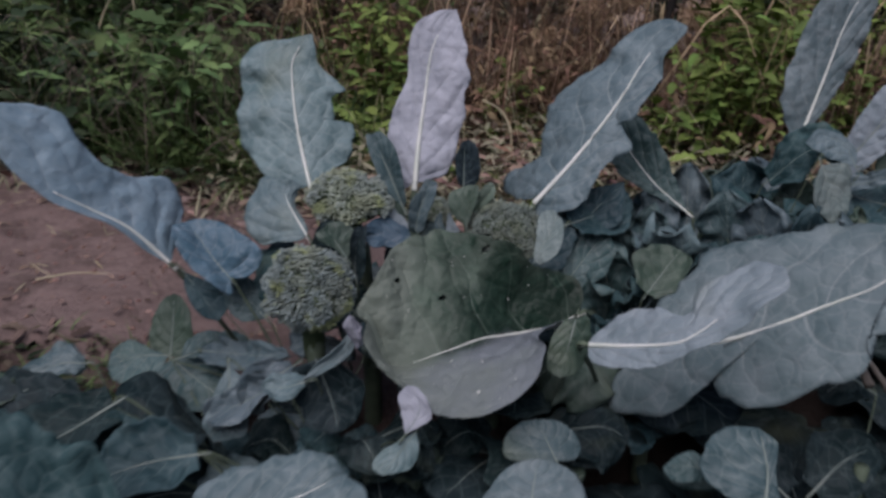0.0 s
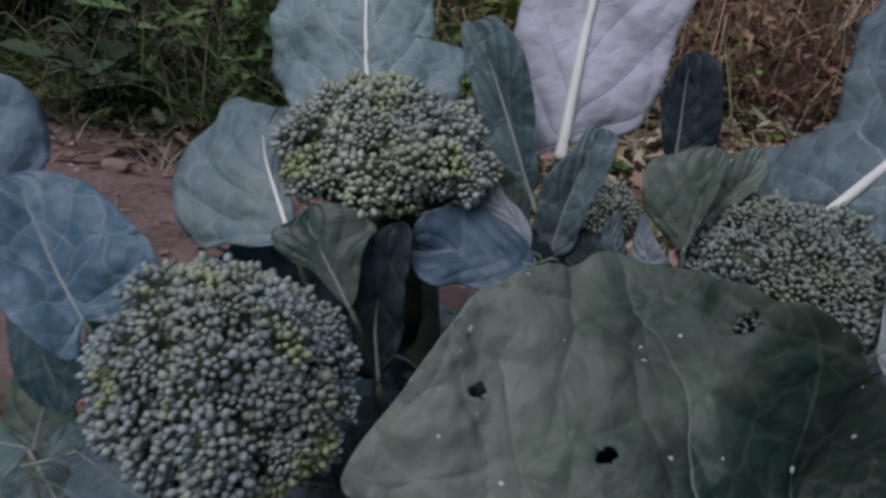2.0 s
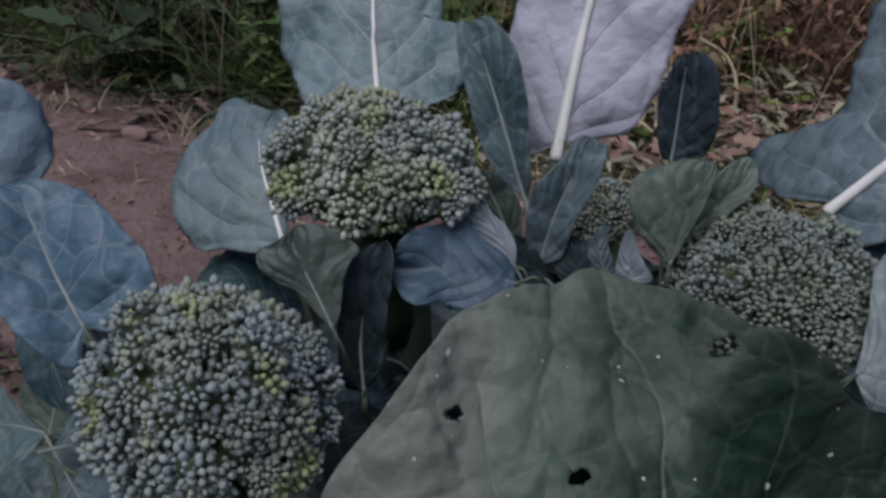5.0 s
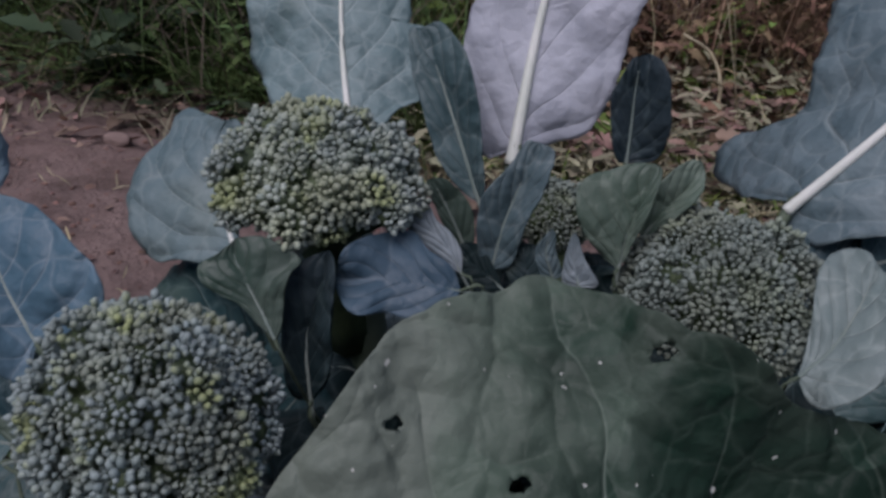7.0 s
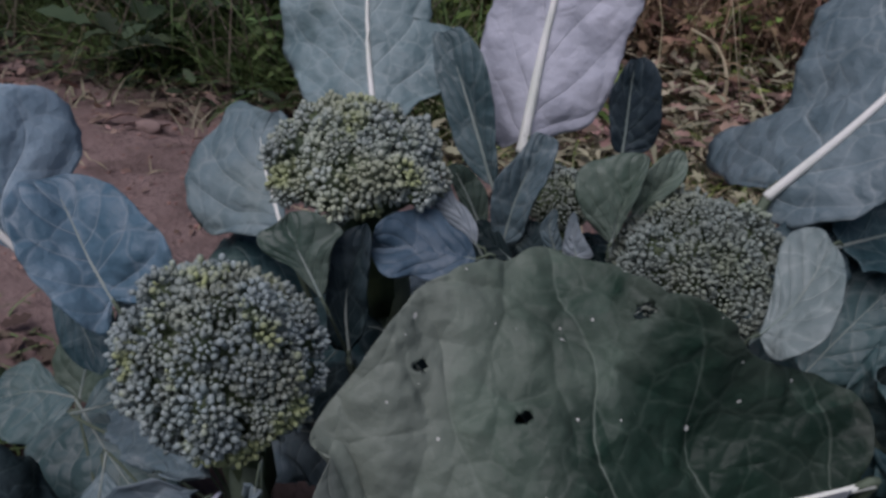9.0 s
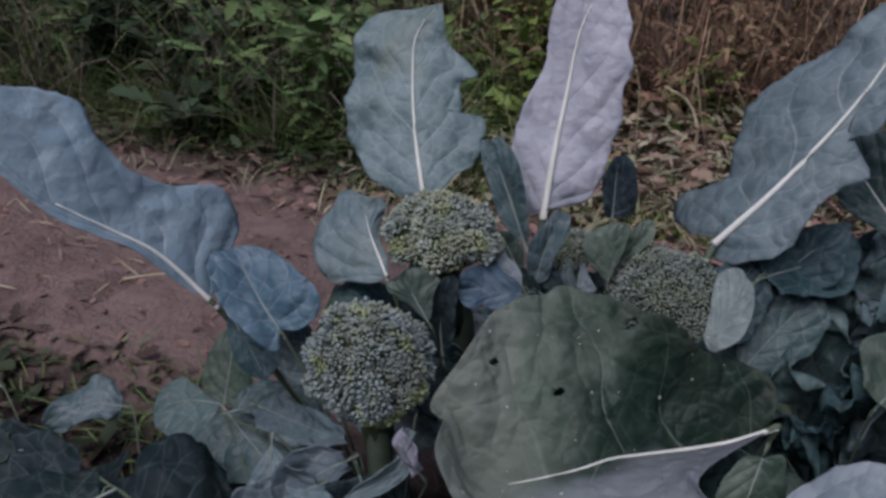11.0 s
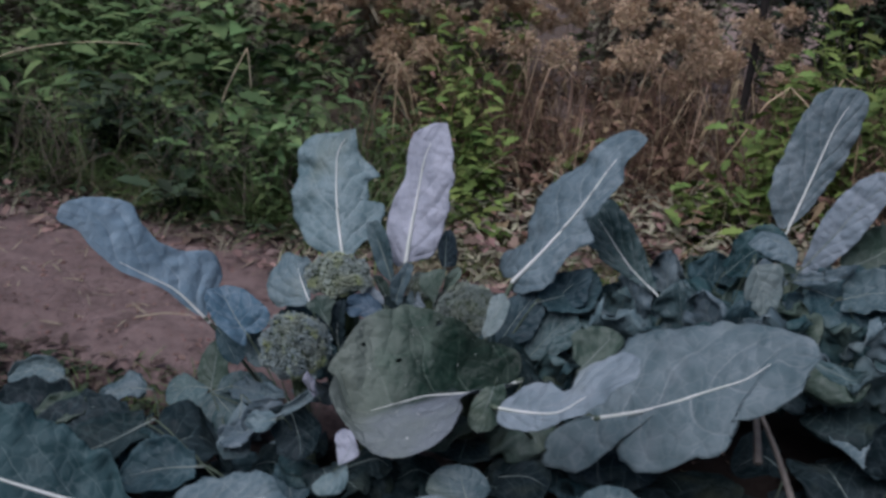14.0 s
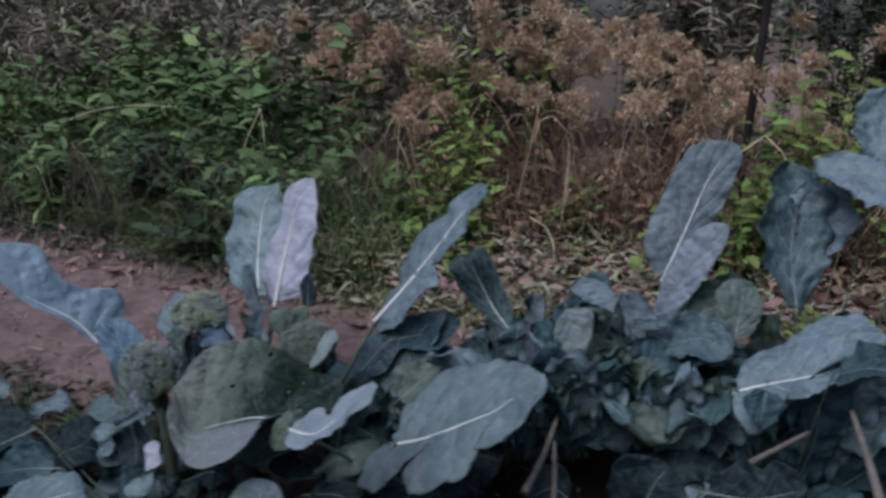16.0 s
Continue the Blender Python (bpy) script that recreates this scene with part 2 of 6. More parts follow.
FLORET = plain("broccoli_stalk", (0.045, 0.068, 0.036), (0.085, 0.115, 0.058), 60, 0.6, 0.3, 0.001)


def soil_material():
    n = Nodes("red_soil", 0.92, 0.15)
    place = n.add("TexCoord").outputs["Object"]
    axis = n.add("SeparateXYZ", Vector=place)
    big, mid, fine = n.noise(2.2, 5, place), n.noise(16, 6, place, 0.65), n.noise(120, 5, place, 0.7)
    colour = n.mix(n.ramp(big, 0.35, 0.65), (0.240, 0.174, 0.158), (0.318, 0.236, 0.216))
    colour = n.mix(n.ramp(mid, 0.45, 0.72, 0.0, 0.6), colour, (0.15, 0.100, 0.089))
    colour = n.mix(n.ramp(fine, 0.55, 0.75, 0.0, 0.5), colour, (0.38, 0.265, 0.24))
    colour = n.mix(n.ramp(n.noise(6.5, 6, place, 0.65), 0.50, 0.62, 0.0, 0.65), colour, (0.135, 0.098, 0.087))
    moss = n.math("ADD", axis.outputs[1], n.ramp(mid, 0.2, 0.8, -0.4, 0.4))
    colour = n.mix(n.ramp(moss, 2.25, 2.7, 0.0, 0.85), colour, n.mix(n.ramp(axis.outputs[0], -0.7, -0.3), (0.115, 0.088, 0.064), (0.28, 0.215, 0.175)))
    # near-black towards the row: dark litter, and the plants' shade put into the colour
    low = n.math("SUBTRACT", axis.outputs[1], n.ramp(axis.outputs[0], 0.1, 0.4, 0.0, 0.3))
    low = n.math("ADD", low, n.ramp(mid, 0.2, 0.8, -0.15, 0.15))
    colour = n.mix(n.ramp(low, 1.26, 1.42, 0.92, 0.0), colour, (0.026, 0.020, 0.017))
    # right front of the soil: the plants' shade put into the colour
    plant_shade = n.math("ADD", n.math("SUBTRACT", axis.outputs[0], n.math("MULTIPLY", axis.outputs[1], 0.55)), n.ramp(mid, 0.2, 0.8, -0.12, 0.12))
    colour = n.mix(n.ramp(plant_shade, -0.55, -0.35, 0.0, 0.9), colour, (0.030, 0.023, 0.020))
    n.bump(n.math("ADD", mid, n.math("MULTIPLY", fine, 0.5)), 1.0, 0.024)
    return n.base(colour)


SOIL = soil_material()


# ---- small builders ----
def mesh_of(name, verts, faces, mat, smooth=True, uv=None):
    me = bpy.data.meshes.new(name)
    me.from_pydata([tuple(v) for v in verts], [], [tuple(f) for f in faces])
    me.materials.append(mat)
    if smooth:
        me.polygons.foreach_set("use_smooth", [True] * len(me.polygons))
    if uv is not None:
        layer = me.uv_layers.new(name="UVMap")
        index = np.empty(len(me.loops), dtype=np.int32)
        me.loops.foreach_get("vertex_index", index)
        layer.data.foreach_set("uv", np.asarray(uv, dtype=np.float32)[index].ravel())
    me.update()
    return me


def part(name, me, parent, label="", kind=""):
    ob = new(name, me)
    ob.parent = parent
    return tagged(ob, label, kind=kind)


def root(name, at, label, category, group=""):
    ob = new(name)
    ob.location = at
    ob.empty_display_size = 0.05
    return tagged(ob, label, category, group)


def spline(points, count):
    """A smooth line through the points."""
    p = [np.array(q, float) for q in points]
    p = [2 * p[0] - p[1], *p, 2 * p[-1] - p[-2]]
    out = []
    for s in np.linspace(0, len(p) - 3, count):
        i = min(int(s), len(p) - 4)
        t = s - i
        a, b, c, d = p[i], p[i + 1], p[i + 2], p[i + 3]
        out.append(0.5 * (2 * b + (c - a) * t + (2 * a - 5 * b + 4 * c - d) * t**2 + (3 * b - a - 3 * c + d) * t**3))
    return np.array(out)


def tubes(lines, sides=5):
    """Tapered tubes: rows of (points, first radius, last radius). Returns vertices and faces."""
    verts, faces = [], []
    for pts, r0, r1 in lines:
        pts = np.asarray(pts, float)
        start = len(verts)
        for i, q in enumerate(pts):
            t = pts[min(i + 1, len(pts) - 1)] - pts[max(i - 1, 0)]
            t = t / (np.linalg.norm(t) + 1e-9)
            a = np.cross(t, (0.31, 0.92, 0.21) if abs(t[2]) > 0.8 else (0, 0, 1.0))
            a = a / (np.linalg.norm(a) + 1e-9)
            b = np.cross(t, a)
            r = r0 + (r1 - r0) * i / max(len(pts) - 1, 1)
            for k in range(sides):
                w = 2 * math.pi * k / sides
                verts.append(q + r * (math.cos(w) * a + math.sin(w) * b))
        n = len(pts)
        for i in range(n - 1):
            for k in range(sides):
                k2 = (k + 1) % sides
                faces.append((start + i * sides + k, start + i * sides + k2, start + (i + 1) * sides + k2, start + (i + 1) * sides + k))
        faces.append(tuple(start + k for k in reversed(range(sides))))
        faces.append(tuple(start + (n - 1) * sides + k for k in range(sides)))
    return verts, faces


PROFILE = ((0.0, 0.06), (0.22, 0.42), (0.5, 0.5), (0.78, 0.30), (1.0, 0.01))
JAGGED = ((0.0, 0.05), (0.18, 0.34), (0.30, 0.20), (0.46, 0.46), (0.58, 0.26), (0.74, 0.34), (1.0, 0.01))
CHAFF = ((0.0, 0.45), (1.0, 0.25))
STRAP = ((0.0, 0.2), (0.4, 0.5), (1.0, 0.02))
BLADE = ((0.0, 0.5), (0.35, 0.5), (0.7, 0.36), (1.0, 0.02))


def foliage(at, way, up, length, width, droop=0.3, profile=PROFILE):
    """Many small leaves at once, folded along the middle and drooping to the tip. Arrays of one row a leaf."""
    at, way, up = (np.asarray(q, float) for q in (at, way, up))
    way = way / (np.linalg.norm(way, axis=1, keepdims=True) + 1e-9)
    side = np.cross(way, up)
    side = side / (np.linalg.norm(side, axis=1, keepdims=True) + 1e-9)
    top = np.cross(side, way)
    length, width = np.asarray(length, float)[:, None], np.asarray(width, float)[:, None]
    droop = np.broadcast_to(np.asarray(droop, float), (len(at),))[:, None]
    rows = []
    for s, w in profile:
        mid = at + way * length * s - top * length * droop * s * s
        rows += [mid - side * width * w + top * width * w * 0.3, mid, mid + side * width * w + top * width * w * 0.3]
    verts = np.stack(rows, 1).reshape(-1, 3)
    k = len(profile)
    cell = [(3 * i + j, 3 * i + j + 1, 3 * i + j + 4, 3 * i + j + 3) for i in range(k - 1) for j in (0, 1)]
    faces = (np.arange(len(at))[:, None, None] * 3 * k + np.array(cell)[None]).reshape(-1, 4)
    return verts, faces


def joined(pieces):
    verts, faces, n = [], [], 0
    for v, f in pieces:
        verts += [tuple(q) for q in v]
        faces += [tuple(int(i) + n for i in g) for g in f]
        n += len(v)
    return verts, faces


# ---- brassica leaves ----
def leaf(plant, mid, left, right, face, fold=None, mat=LEAF_BLUE, stalk=None, rib=0.003, ripple=0.009, ruffle=0.0050, plainer=False, even=0.65, rag=1.5, reach=0.9):
    """One leaf of a plant: blade with a wavy edge, and under it the pale midrib with its stalk.
    left and right: half-widths at even steps from base to tip; face: the way that the blade faces; fold: degrees that each side bends back."""
    origin = np.array(plant.location)
    if fold is None:
        fold = (random.uniform(-34, -8), random.uniform(-34, 6))
    left, right = ((*w[:-1], max(w[-1], 0.62 * w[-2])) for w in (left, right))
    rows, half = (28, 9) if plainer else (52, 15)
    line = spline(mid, rows) - origin
    length = np.linalg.norm(np.diff(line, axis=0), axis=1).sum()
    seed = random.uniform(0, 100)
    face = np.array(face, float)
    face /= np.linalg.norm(face)
    chord = (line[-1] - line[0]) / np.linalg.norm(line[-1] - line[0])
    steps = np.linspace(0, 1, rows)

    def width(side, v):
        x = v * (len(side) - 1)
        k = min(int(x), len(side) - 2)
        f = x - k
        f = f * f * (3 - 2 * f)
        w = side[k] * (1 - f) + side[k + 1] * f
        if v > 0.84:
            w *= math.sqrt(max(0.03, 1 - ((v - 0.84) / 0.16) ** 2))
        return w

    @functools.lru_cache(None)
    def bearing(v):
        c = np.array([np.interp(v, steps, line[:, k]) for k in range(3)])
        t = np.array([np.interp(min(v + 0.02, 1), steps, line[:, k]) - np.interp(max(v - 0.02, 0), steps, line[:, k]) for k in range(3)])
        t = t / np.linalg.norm(t)
        s = np.cross((1 - even) * t + even * chord, face)
        s = s / np.linalg.norm(s)
        n = np.cross(s, t)
        return c, s, n / np.linalg.norm(n)

    def place(u, v):
        """The point of the blade at u across (-1 to 1) and v along."""
        c, s, n = bearing(v)
        sign = 1.0 if u > 0 else -1.0
        w = width(right if u > 0 else left, v)
        w *= 1 + rag * 0.17 * noise.noise((v * length * 30 + seed, 3.0 * sign, seed)) + rag * 0.035 * noise.noise((v * length * 130 + seed, 5.0 * sign, seed))
        a = radians(fold[1] if u > 0 else fold[0]) * abs(u)
        d = sign * s * math.cos(a) - n * math.sin(a)
        wave = noise.noise((v * length * 26 + seed, u * 1.3, seed)) * abs(u) ** 1.6 * ripple * 1.6
        wave += noise.noise((v * length * 60 + seed, u * 3.0, seed + 7)) * abs(u) * ripple * 0.6
        wave += 0.0036 * noise.noise((v * length * 55 + seed, u * w * 55, seed + 3)) * min(1.0, 4 * abs(u))
        x = v * length * 20 + 1.6 * noise.noise((v * length * 14 + seed, sign, seed + 9)) + 0.35 * sign
        edge = max(0.0, 1 - (1 - abs(u)) * w / 0.035) ** 1.7
        wave += ruffle * edge * (0.75 - abs(math.sin(math.pi * x * 0.5)) * 1.5) * (0.6 + noise.noise((v * length * 9 + seed, sign, seed + 5)))
        return c + d * w * abs(u) + n * (wave + 0.036 * w * (1 - (1 - abs(u)) ** 2))

    cols = 2 * half + 1
    spots = [[j / half - 1, i / (rows - 1)] for i in range(rows) for j in range(cols)]
    grid = [place(u, v) for u, v in spots]
    uv = [(0.5 + 0.5 * u, v) for u, v in spots]
    faces = []
    for i in range(rows - 1):
        for j in range(cols - 1):
            faces.append((i * cols + j, i * cols + j + 1, (i + 1) * cols + j + 1, (i + 1) * cols + j))
    sheet = part("leaf", mesh_of("leaf", grid, faces, mat, True, uv), plant)
    solid = sheet.modifiers.new("thickness", "SOLIDIFY")
    solid.thickness, solid.offset = 0.0011, 0.0
    t = line[0] - line[2]
    foot = line[0] + t / np.linalg.norm(t) * 0.015
    way = spline([foot, *[line[int(k)] for k in np.linspace(0, rows * reach - 1, 8)]], 22)
    if rib < 0.0032:
        rib *= 0.6
    v, f = tubes([(way + face * rib * 0.4, rib * 1.05, rib * 0.2)], 6)
    part("midrib", mesh_of("midrib", v, f, RIB if rib > 0.0032 and mat is not LEAF_DARK else RIB_DULL), sheet, "pale midrib")
    if stalk:
        low = np.array(stalk) - origin
        v, f = tubes([(spline([low, low * 0.45 + foot * 0.55 + (0, 0, 0.006), foot, line[1]], 12), rib * 1.1, rib * 0.85)], 6)
        part("leaf_stalk", mesh_of("leaf_stalk", v, f, STEM), sheet)
    return sheet


def run_of(points, count):
    """A smooth line through the points, in steps of even length."""
    p = spline(points, 160)
    s = np.r_[0, np.cumsum(np.linalg.norm(np.diff(p, axis=0), axis=1))]
    v = np.linspace(0, s[-1], count)
    return np.stack([np.interp(v, s, p[:, k]) for k in range(3)], 1), s[-1]


def blade(plant, mid, left, right, face, mat, stalk, rib, reach=0.88, ruffle=1.0, fine=False, holes=(), quilt=1.0, belly=0.05, rag=1.0, lean=2.1, pale=False, hollows=()):
    """One leaf with its own outline. mid: the midrib from base to tip; left and right: the margin as (ahead, out, lift) from the base,
    along the leaf, across it and towards its face. The blade is creased along the side veins, puckered and wavy at the margin.
    hollows: (place, radius, depth) of dents in the blade."""
    origin = np.array(plant.location)
    rows, half = (300, 112) if fine else (64, 18)
    line, length = run_of([np.array(q) - origin for q in mid], rows)
    face = np.array(face, float)
    face /= np.linalg.norm(face)
    ahead = line[-1] - line[0]
    ahead /= np.linalg.norm(ahead)
    side = np.cross(ahead, face)
    side /= np.linalg.norm(side)
    top = np.cross(side, ahead)
    seed = random.uniform(0, 100)
    edges = []
    for margin in (left, right):
        pts = [line[0] + ahead * a + side * b + top * c for a, b, c in margin]
        edges.append(run_of([line[0], *pts, line[-1]], rows)[0])
    grid, uv = [], []
    cols = 2 * half + 1
    for i in range(rows):
        v = i / (rows - 1)
        for j in range(cols):
            u = j / half - 1
            a = abs(u)
            k = 1 if u > 0 else 0
            out = edges[k][i] - line[i]
            w = np.linalg.norm(out) + 1e-6
            notch = 1 + rag * (0.10 * noise.noise((v * length * 42 + seed, 3.0 * k, seed)) + 0.03 * noise.noise((v * length * 150 + seed, 5.0 * k, seed))) * a**3
            q = line[i] + out * a * notch
            lift = belly * w * math.sin(math.pi * a) * 0.8
            wander = 0.5 * noise.noise((q[0] * 16, q[1] * 16, q[2] * 16 + seed))
            along = (v + 0.1 * wander) * 5.0 - lean * a + 0.43 * k
            vein = abs(along - math.floor(along) - 0.5)
            calm = min(1.0, 3.5 * a) * min(1.0, w / 0.075) ** 1.3
            lift += quilt * 0.0032 * calm * (min(1.0, vein * 4.5) ** 0.6 - 0.8)
            lift += quilt * 0.0034 * calm * noise.noise((q[0] * 46, q[1] * 46, q[2] * 46 + seed))
            lift += quilt * 0.0016 * calm * noise.noise((q[0] * 120, q[1] * 120, q[2] * 120 + seed))
            if fine:
                spot = (q[0] * 27 + 0.7 * wander, q[1] * 27 - 0.7 * wander, q[2] * 27)
                near = noise.voronoi(spot)[0]
                lift += 0.0042 * calm * (min(1.0, 1.9 * (near[1] - near[0])) ** 0.7 - 0.5)
            for place, r, deep in hollows:
                d = np.linalg.norm(q - (np.array(place) - origin)) / r
                lift -= deep * math.exp(-d * d) * (1 - a**4)
            rim = max(0.0, 1 - (1 - a) * w / 0.045) ** 1.5 * min(1.0, w / 0.03)
            lift += ruffle * rim * (0.0065 * noise.noise((v * length * 34 + seed, 7.0 * k, seed)) + 0.0035 * noise.noise((v * length * 95 + seed, 9.0 * k, seed)))
            grid.append(q + top * lift)
            uv.append((0.5 + 0.5 * u, v + 0.1 * wander))
    grid = np.array(grid)
    gone = set()
    for place, r in holes:
        d = grid - (np.array(place) - origin)
        near = np.argmin(np.linalg.norm(d, axis=1))
        d = grid - grid[near]
        far = np.linalg.norm(d, axis=1)
        for k in np.nonzero(far < r * 1.5)[0]:
            w = math.atan2(d[k][1] + d[k][2], d[k][0])
            lip = r * (1 + 0.25 * math.sin(2 * w + 40 * r) + 0.12 * math.sin(5 * w))
            if far[k] < lip * 0.78:
                gone.add(int(k))
            elif far[k] < lip * 1.45:
                grid[k] = grid[near] + d[k] / far[k] * lip
    faces = []
    for i in range(rows - 1):
        for j in range(cols - 1):
            quad = (i * cols + j, i * cols + j + 1, (i + 1) * cols + j + 1, (i + 1) * cols + j)
            if not any(k in gone for k in quad):
                faces.append(quad)
    sheet = part("leaf", mesh_of("leaf", grid, faces, mat, True, uv), plant)
    solid = sheet.modifiers.new("thickness", "SOLIDIFY")
    solid.thickness, solid.offset = 0.0010, 0.0
    back = line[0] - line[2]
    foot = line[0] + back / np.linalg.norm(back) * 0.012
    way = spline([foot, *[line[int(k)] for k in np.linspace(0, rows * reach - 1, 9)]], 26)
    v, f = tubes([(way + face * rib * 0.3, rib, rib * 0.16)], 8)
    part("midrib", mesh_of("midrib", v, f, RIB if pale or rib > 0.0026 else RIB_DULL), sheet, "pale midrib")
    low = np.array(stalk) - origin
    v, f = tubes([(spline([low, low * 0.45 + foot * 0.55 + (0, 0, 0.006), foot, line[1]], 12), rib * 1.1, rib * 0.9)], 6)
    part("leaf_stalk", mesh_of("leaf_stalk", v, f, STEM), sheet)
    return sheet


HOLES = (((0.000, 1.155, 0.281), 0.0040), ((0.114, 1.225, 0.316), 0.0056), ((0.063, 1.172, 0.250), 0.0044))


def ball(r, seed):
    bm = bmesh.new()
    bmesh.ops.create_icosphere(bm, subdivisions=1, radius=r)
    v = [q.co.copy() for q in bm.verts]
    f = [[q.index for q in g.verts] for g in bm.faces]
    bm.free()
    return np.array([tuple(q) for q in v]), np.array(f)


def floret_mesh(size, bud, seed, mat, loose):
    """A small dome of round buds on a short branching foot."""
    rng = random.Random(seed)
    bv, bf = ball(1.0, seed)
    count = int(0.80 * 2 * math.pi * size**2 * 0.72 / (bud * bud * 3.2))
    pieces = []
    for k in range(count):
        z = 1 - (k + 0.5) / count * 0.85
        w = k * 2.39996 + rng.uniform(-0.25, 0.25)
        r = math.sqrt(max(0, 1 - z * z))
        out = np.array((r * math.cos(w), r * math.sin(w), z * 0.95))
        proud = rng.random() < 0.02 + 0.12 * loose
        q = out * size * (rng.uniform(1.10, 1.24) if proud else rng.uniform(0.90 - 0.06 * loose, 1.06 + 0.04 * loose))
        b = bud * (rng.uniform(0.62, 1.16) if not proud else rng.uniform(1.0, 1.3))
        shape = bv * [[rng.uniform(0.82, 1.16)] for _ in bv] * (b * rng.uniform(0.8, 1.15), b, b)
        shape = shape + np.outer(shape @ out, out) * rng.uniform(0.1, 0.5)
        pieces.append((shape + q, bf))
        if proud:
            pieces.append(tubes([([out * size * 0.7, q], bud * 0.35, bud * 0.4)], 5))
    return mesh_of("floret", *joined(pieces), mat)


FLORETS = {}


def broccoli_head(plant, at, radii, lean, count, foot, bud=0.0023, spread=1.02, label="", mat=BUD_BLUE, loose=0.0):
    """A head: a branching stalk with many florets over its dome. lean: the way that the crown faces."""
    rx, ry, rz = radii
    mean = (rx + ry + rz) / 3
    size = mean * 2.15 * math.sqrt((1 - math.cos(spread * math.pi * 0.62)) / 2 / count) * (1.12 - 0.08 * loose)
    key = round(bud, 5), round(size, 4), mat.name
    if key not in FLORETS:
        FLORETS[key] = [floret_mesh(size, bud, 11 * i + len(FLORETS), mat, loose) for i in range(5)]
    origin = Vector(plant.location)
    c = Vector(at) - origin
    turn = Vector(lean).normalized().to_track_quat("Z", "Y").to_matrix()
    limit = spread * math.pi * 0.62
    lines = [(spline([Vector(foot) - origin, (Vector(foot) - origin) * 0.4 + c * 0.6, c], 8), 0.016, 0.020)]
    spots = []
    for k in range(count):
        z = 1 - (k + 0.5) / count * (1 - math.cos(limit))
        w = k * 2.39996 + random.uniform(-0.2, 0.2)
        r = math.sqrt(max(0, 1 - z * z))
        d = Vector((r * math.cos(w), r * math.sin(w), z))
        q = turn @ Vector((d.x * rx, d.y * ry, d.z * rz)) * 0.80 * random.uniform(0.88, 1.08) * (1 + loose * (random.uniform(-0.09, 0.06) + 0.2 * noise.noise(Vector((d.x * 2.6, d.y * 2.6, d.z * 2.6)) + Vector(at) * 9)))
        normal = (turn @ Vector((d.x / rx, d.y / ry, d.z / rz))).normalized()
        spots.append((q, normal))
        lines.append(([c - turn @ Vector((0, 0, rz * 0.35)), c + q * 0.6, c + q * 1.02], 0.006, 0.008))
    v, f = tubes(lines, 6)
    bm = bmesh.new()
    bmesh.ops.create_icosphere(bm, subdivisions=3, radius=1.0)
    core = [c + turn @ Vector((q.co.x * rx * 0.74, q.co.y * ry * 0.74, max(q.co.z, -0.25) * rz * 0.74)) for q in bm.verts]
    cf = [[q.index for q in g.verts] for g in bm.faces]
    bm.free()
    head = part("head", mesh_of("head", *joined([(v, f), (core, cf)]), FLORET), plant, label)
    for i, (q, normal) in enumerate(spots):
        ob = part("floret", random.choice(FLORETS[key]), head)
        spin = normal.to_track_quat("Z", "Y").to_matrix().to_4x4() @ Matrix.Rotation(random.uniform(0, 6.28), 4, "Z")
        ob.matrix_local = Matrix.Translation(c + q) @ spin @ Matrix.Scale(random.uniform(0.8, 1.22), 4)
    return head


def stem(plant, points, r0, r1, name="stem", mat=STEM):
    origin = np.array(plant.location)
    v, f = tubes([(spline([np.array(p) - origin for p in points], 10), r0, r1)], 8)
    return part(name, mesh_of(name, v, f, mat), plant)


def rosette(plant, at, count, reach, low, high, mats, ripple=0.012, wide=0.42, sector=(0, 360), upright=False):
    """Lower leaves that fill a plant out: they rise from the stem and arch outwards."""
    for k in range(count):
        w = radians(sector[0] + (sector[1] - sector[0]) * (k + random.uniform(0.1, 0.9)) / count)
        r = reach * random.uniform(0.75, 1.3)
        h = random.uniform(low, high)
        d = Vector((math.cos(w), math.sin(w), 0))
        b = Vector(at) + d * r * 0.30 + Vector((0, 0, h * 0.7))
        m = Vector(at) + d * r * 0.68 + Vector((random.uniform(-0.02, 0.02), 0, h * random.uniform(0.95, 1.15)))
        e = Vector(at) + d * r + Vector((0, 0, h * random.uniform(0.65, 1.0)))
        if upright:
            b = Vector(at) + d * r * 0.35 + Vector((0, 0, h * 0.25))
            m = Vector(at) + d * r * 0.65 + Vector((random.uniform(-0.02, 0.02), 0, h * 0.72))
            e = Vector(at) + d * r * random.uniform(0.75, 1.1) + Vector((0, 0, h * random.uniform(0.95, 1.15)))
        half = (r if not upright else 1.05 * h) * 0.7 * wide * random.uniform(0.85, 1.35)
        leaf(plant, [b, m, e], (half * 0.4, half * 0.9, half, half * 0.85, half * 0.5), (half * 0.35, half * 0.85, half, half * 0.9, half * 0.5),
             (d.x * 0.35, d.y * 0.35 - 0.25, 1.0) if not upright else (d.x * 0.6, -1.0, 0.22), (random.uniform(-20, 25), random.uniform(-20, 25)), random.choice(mats), tuple(Vector(at) + Vector((0, 0, 0.02))), 0.0026, ripple, rag=1.5, plainer=True, ruffle=0.010)


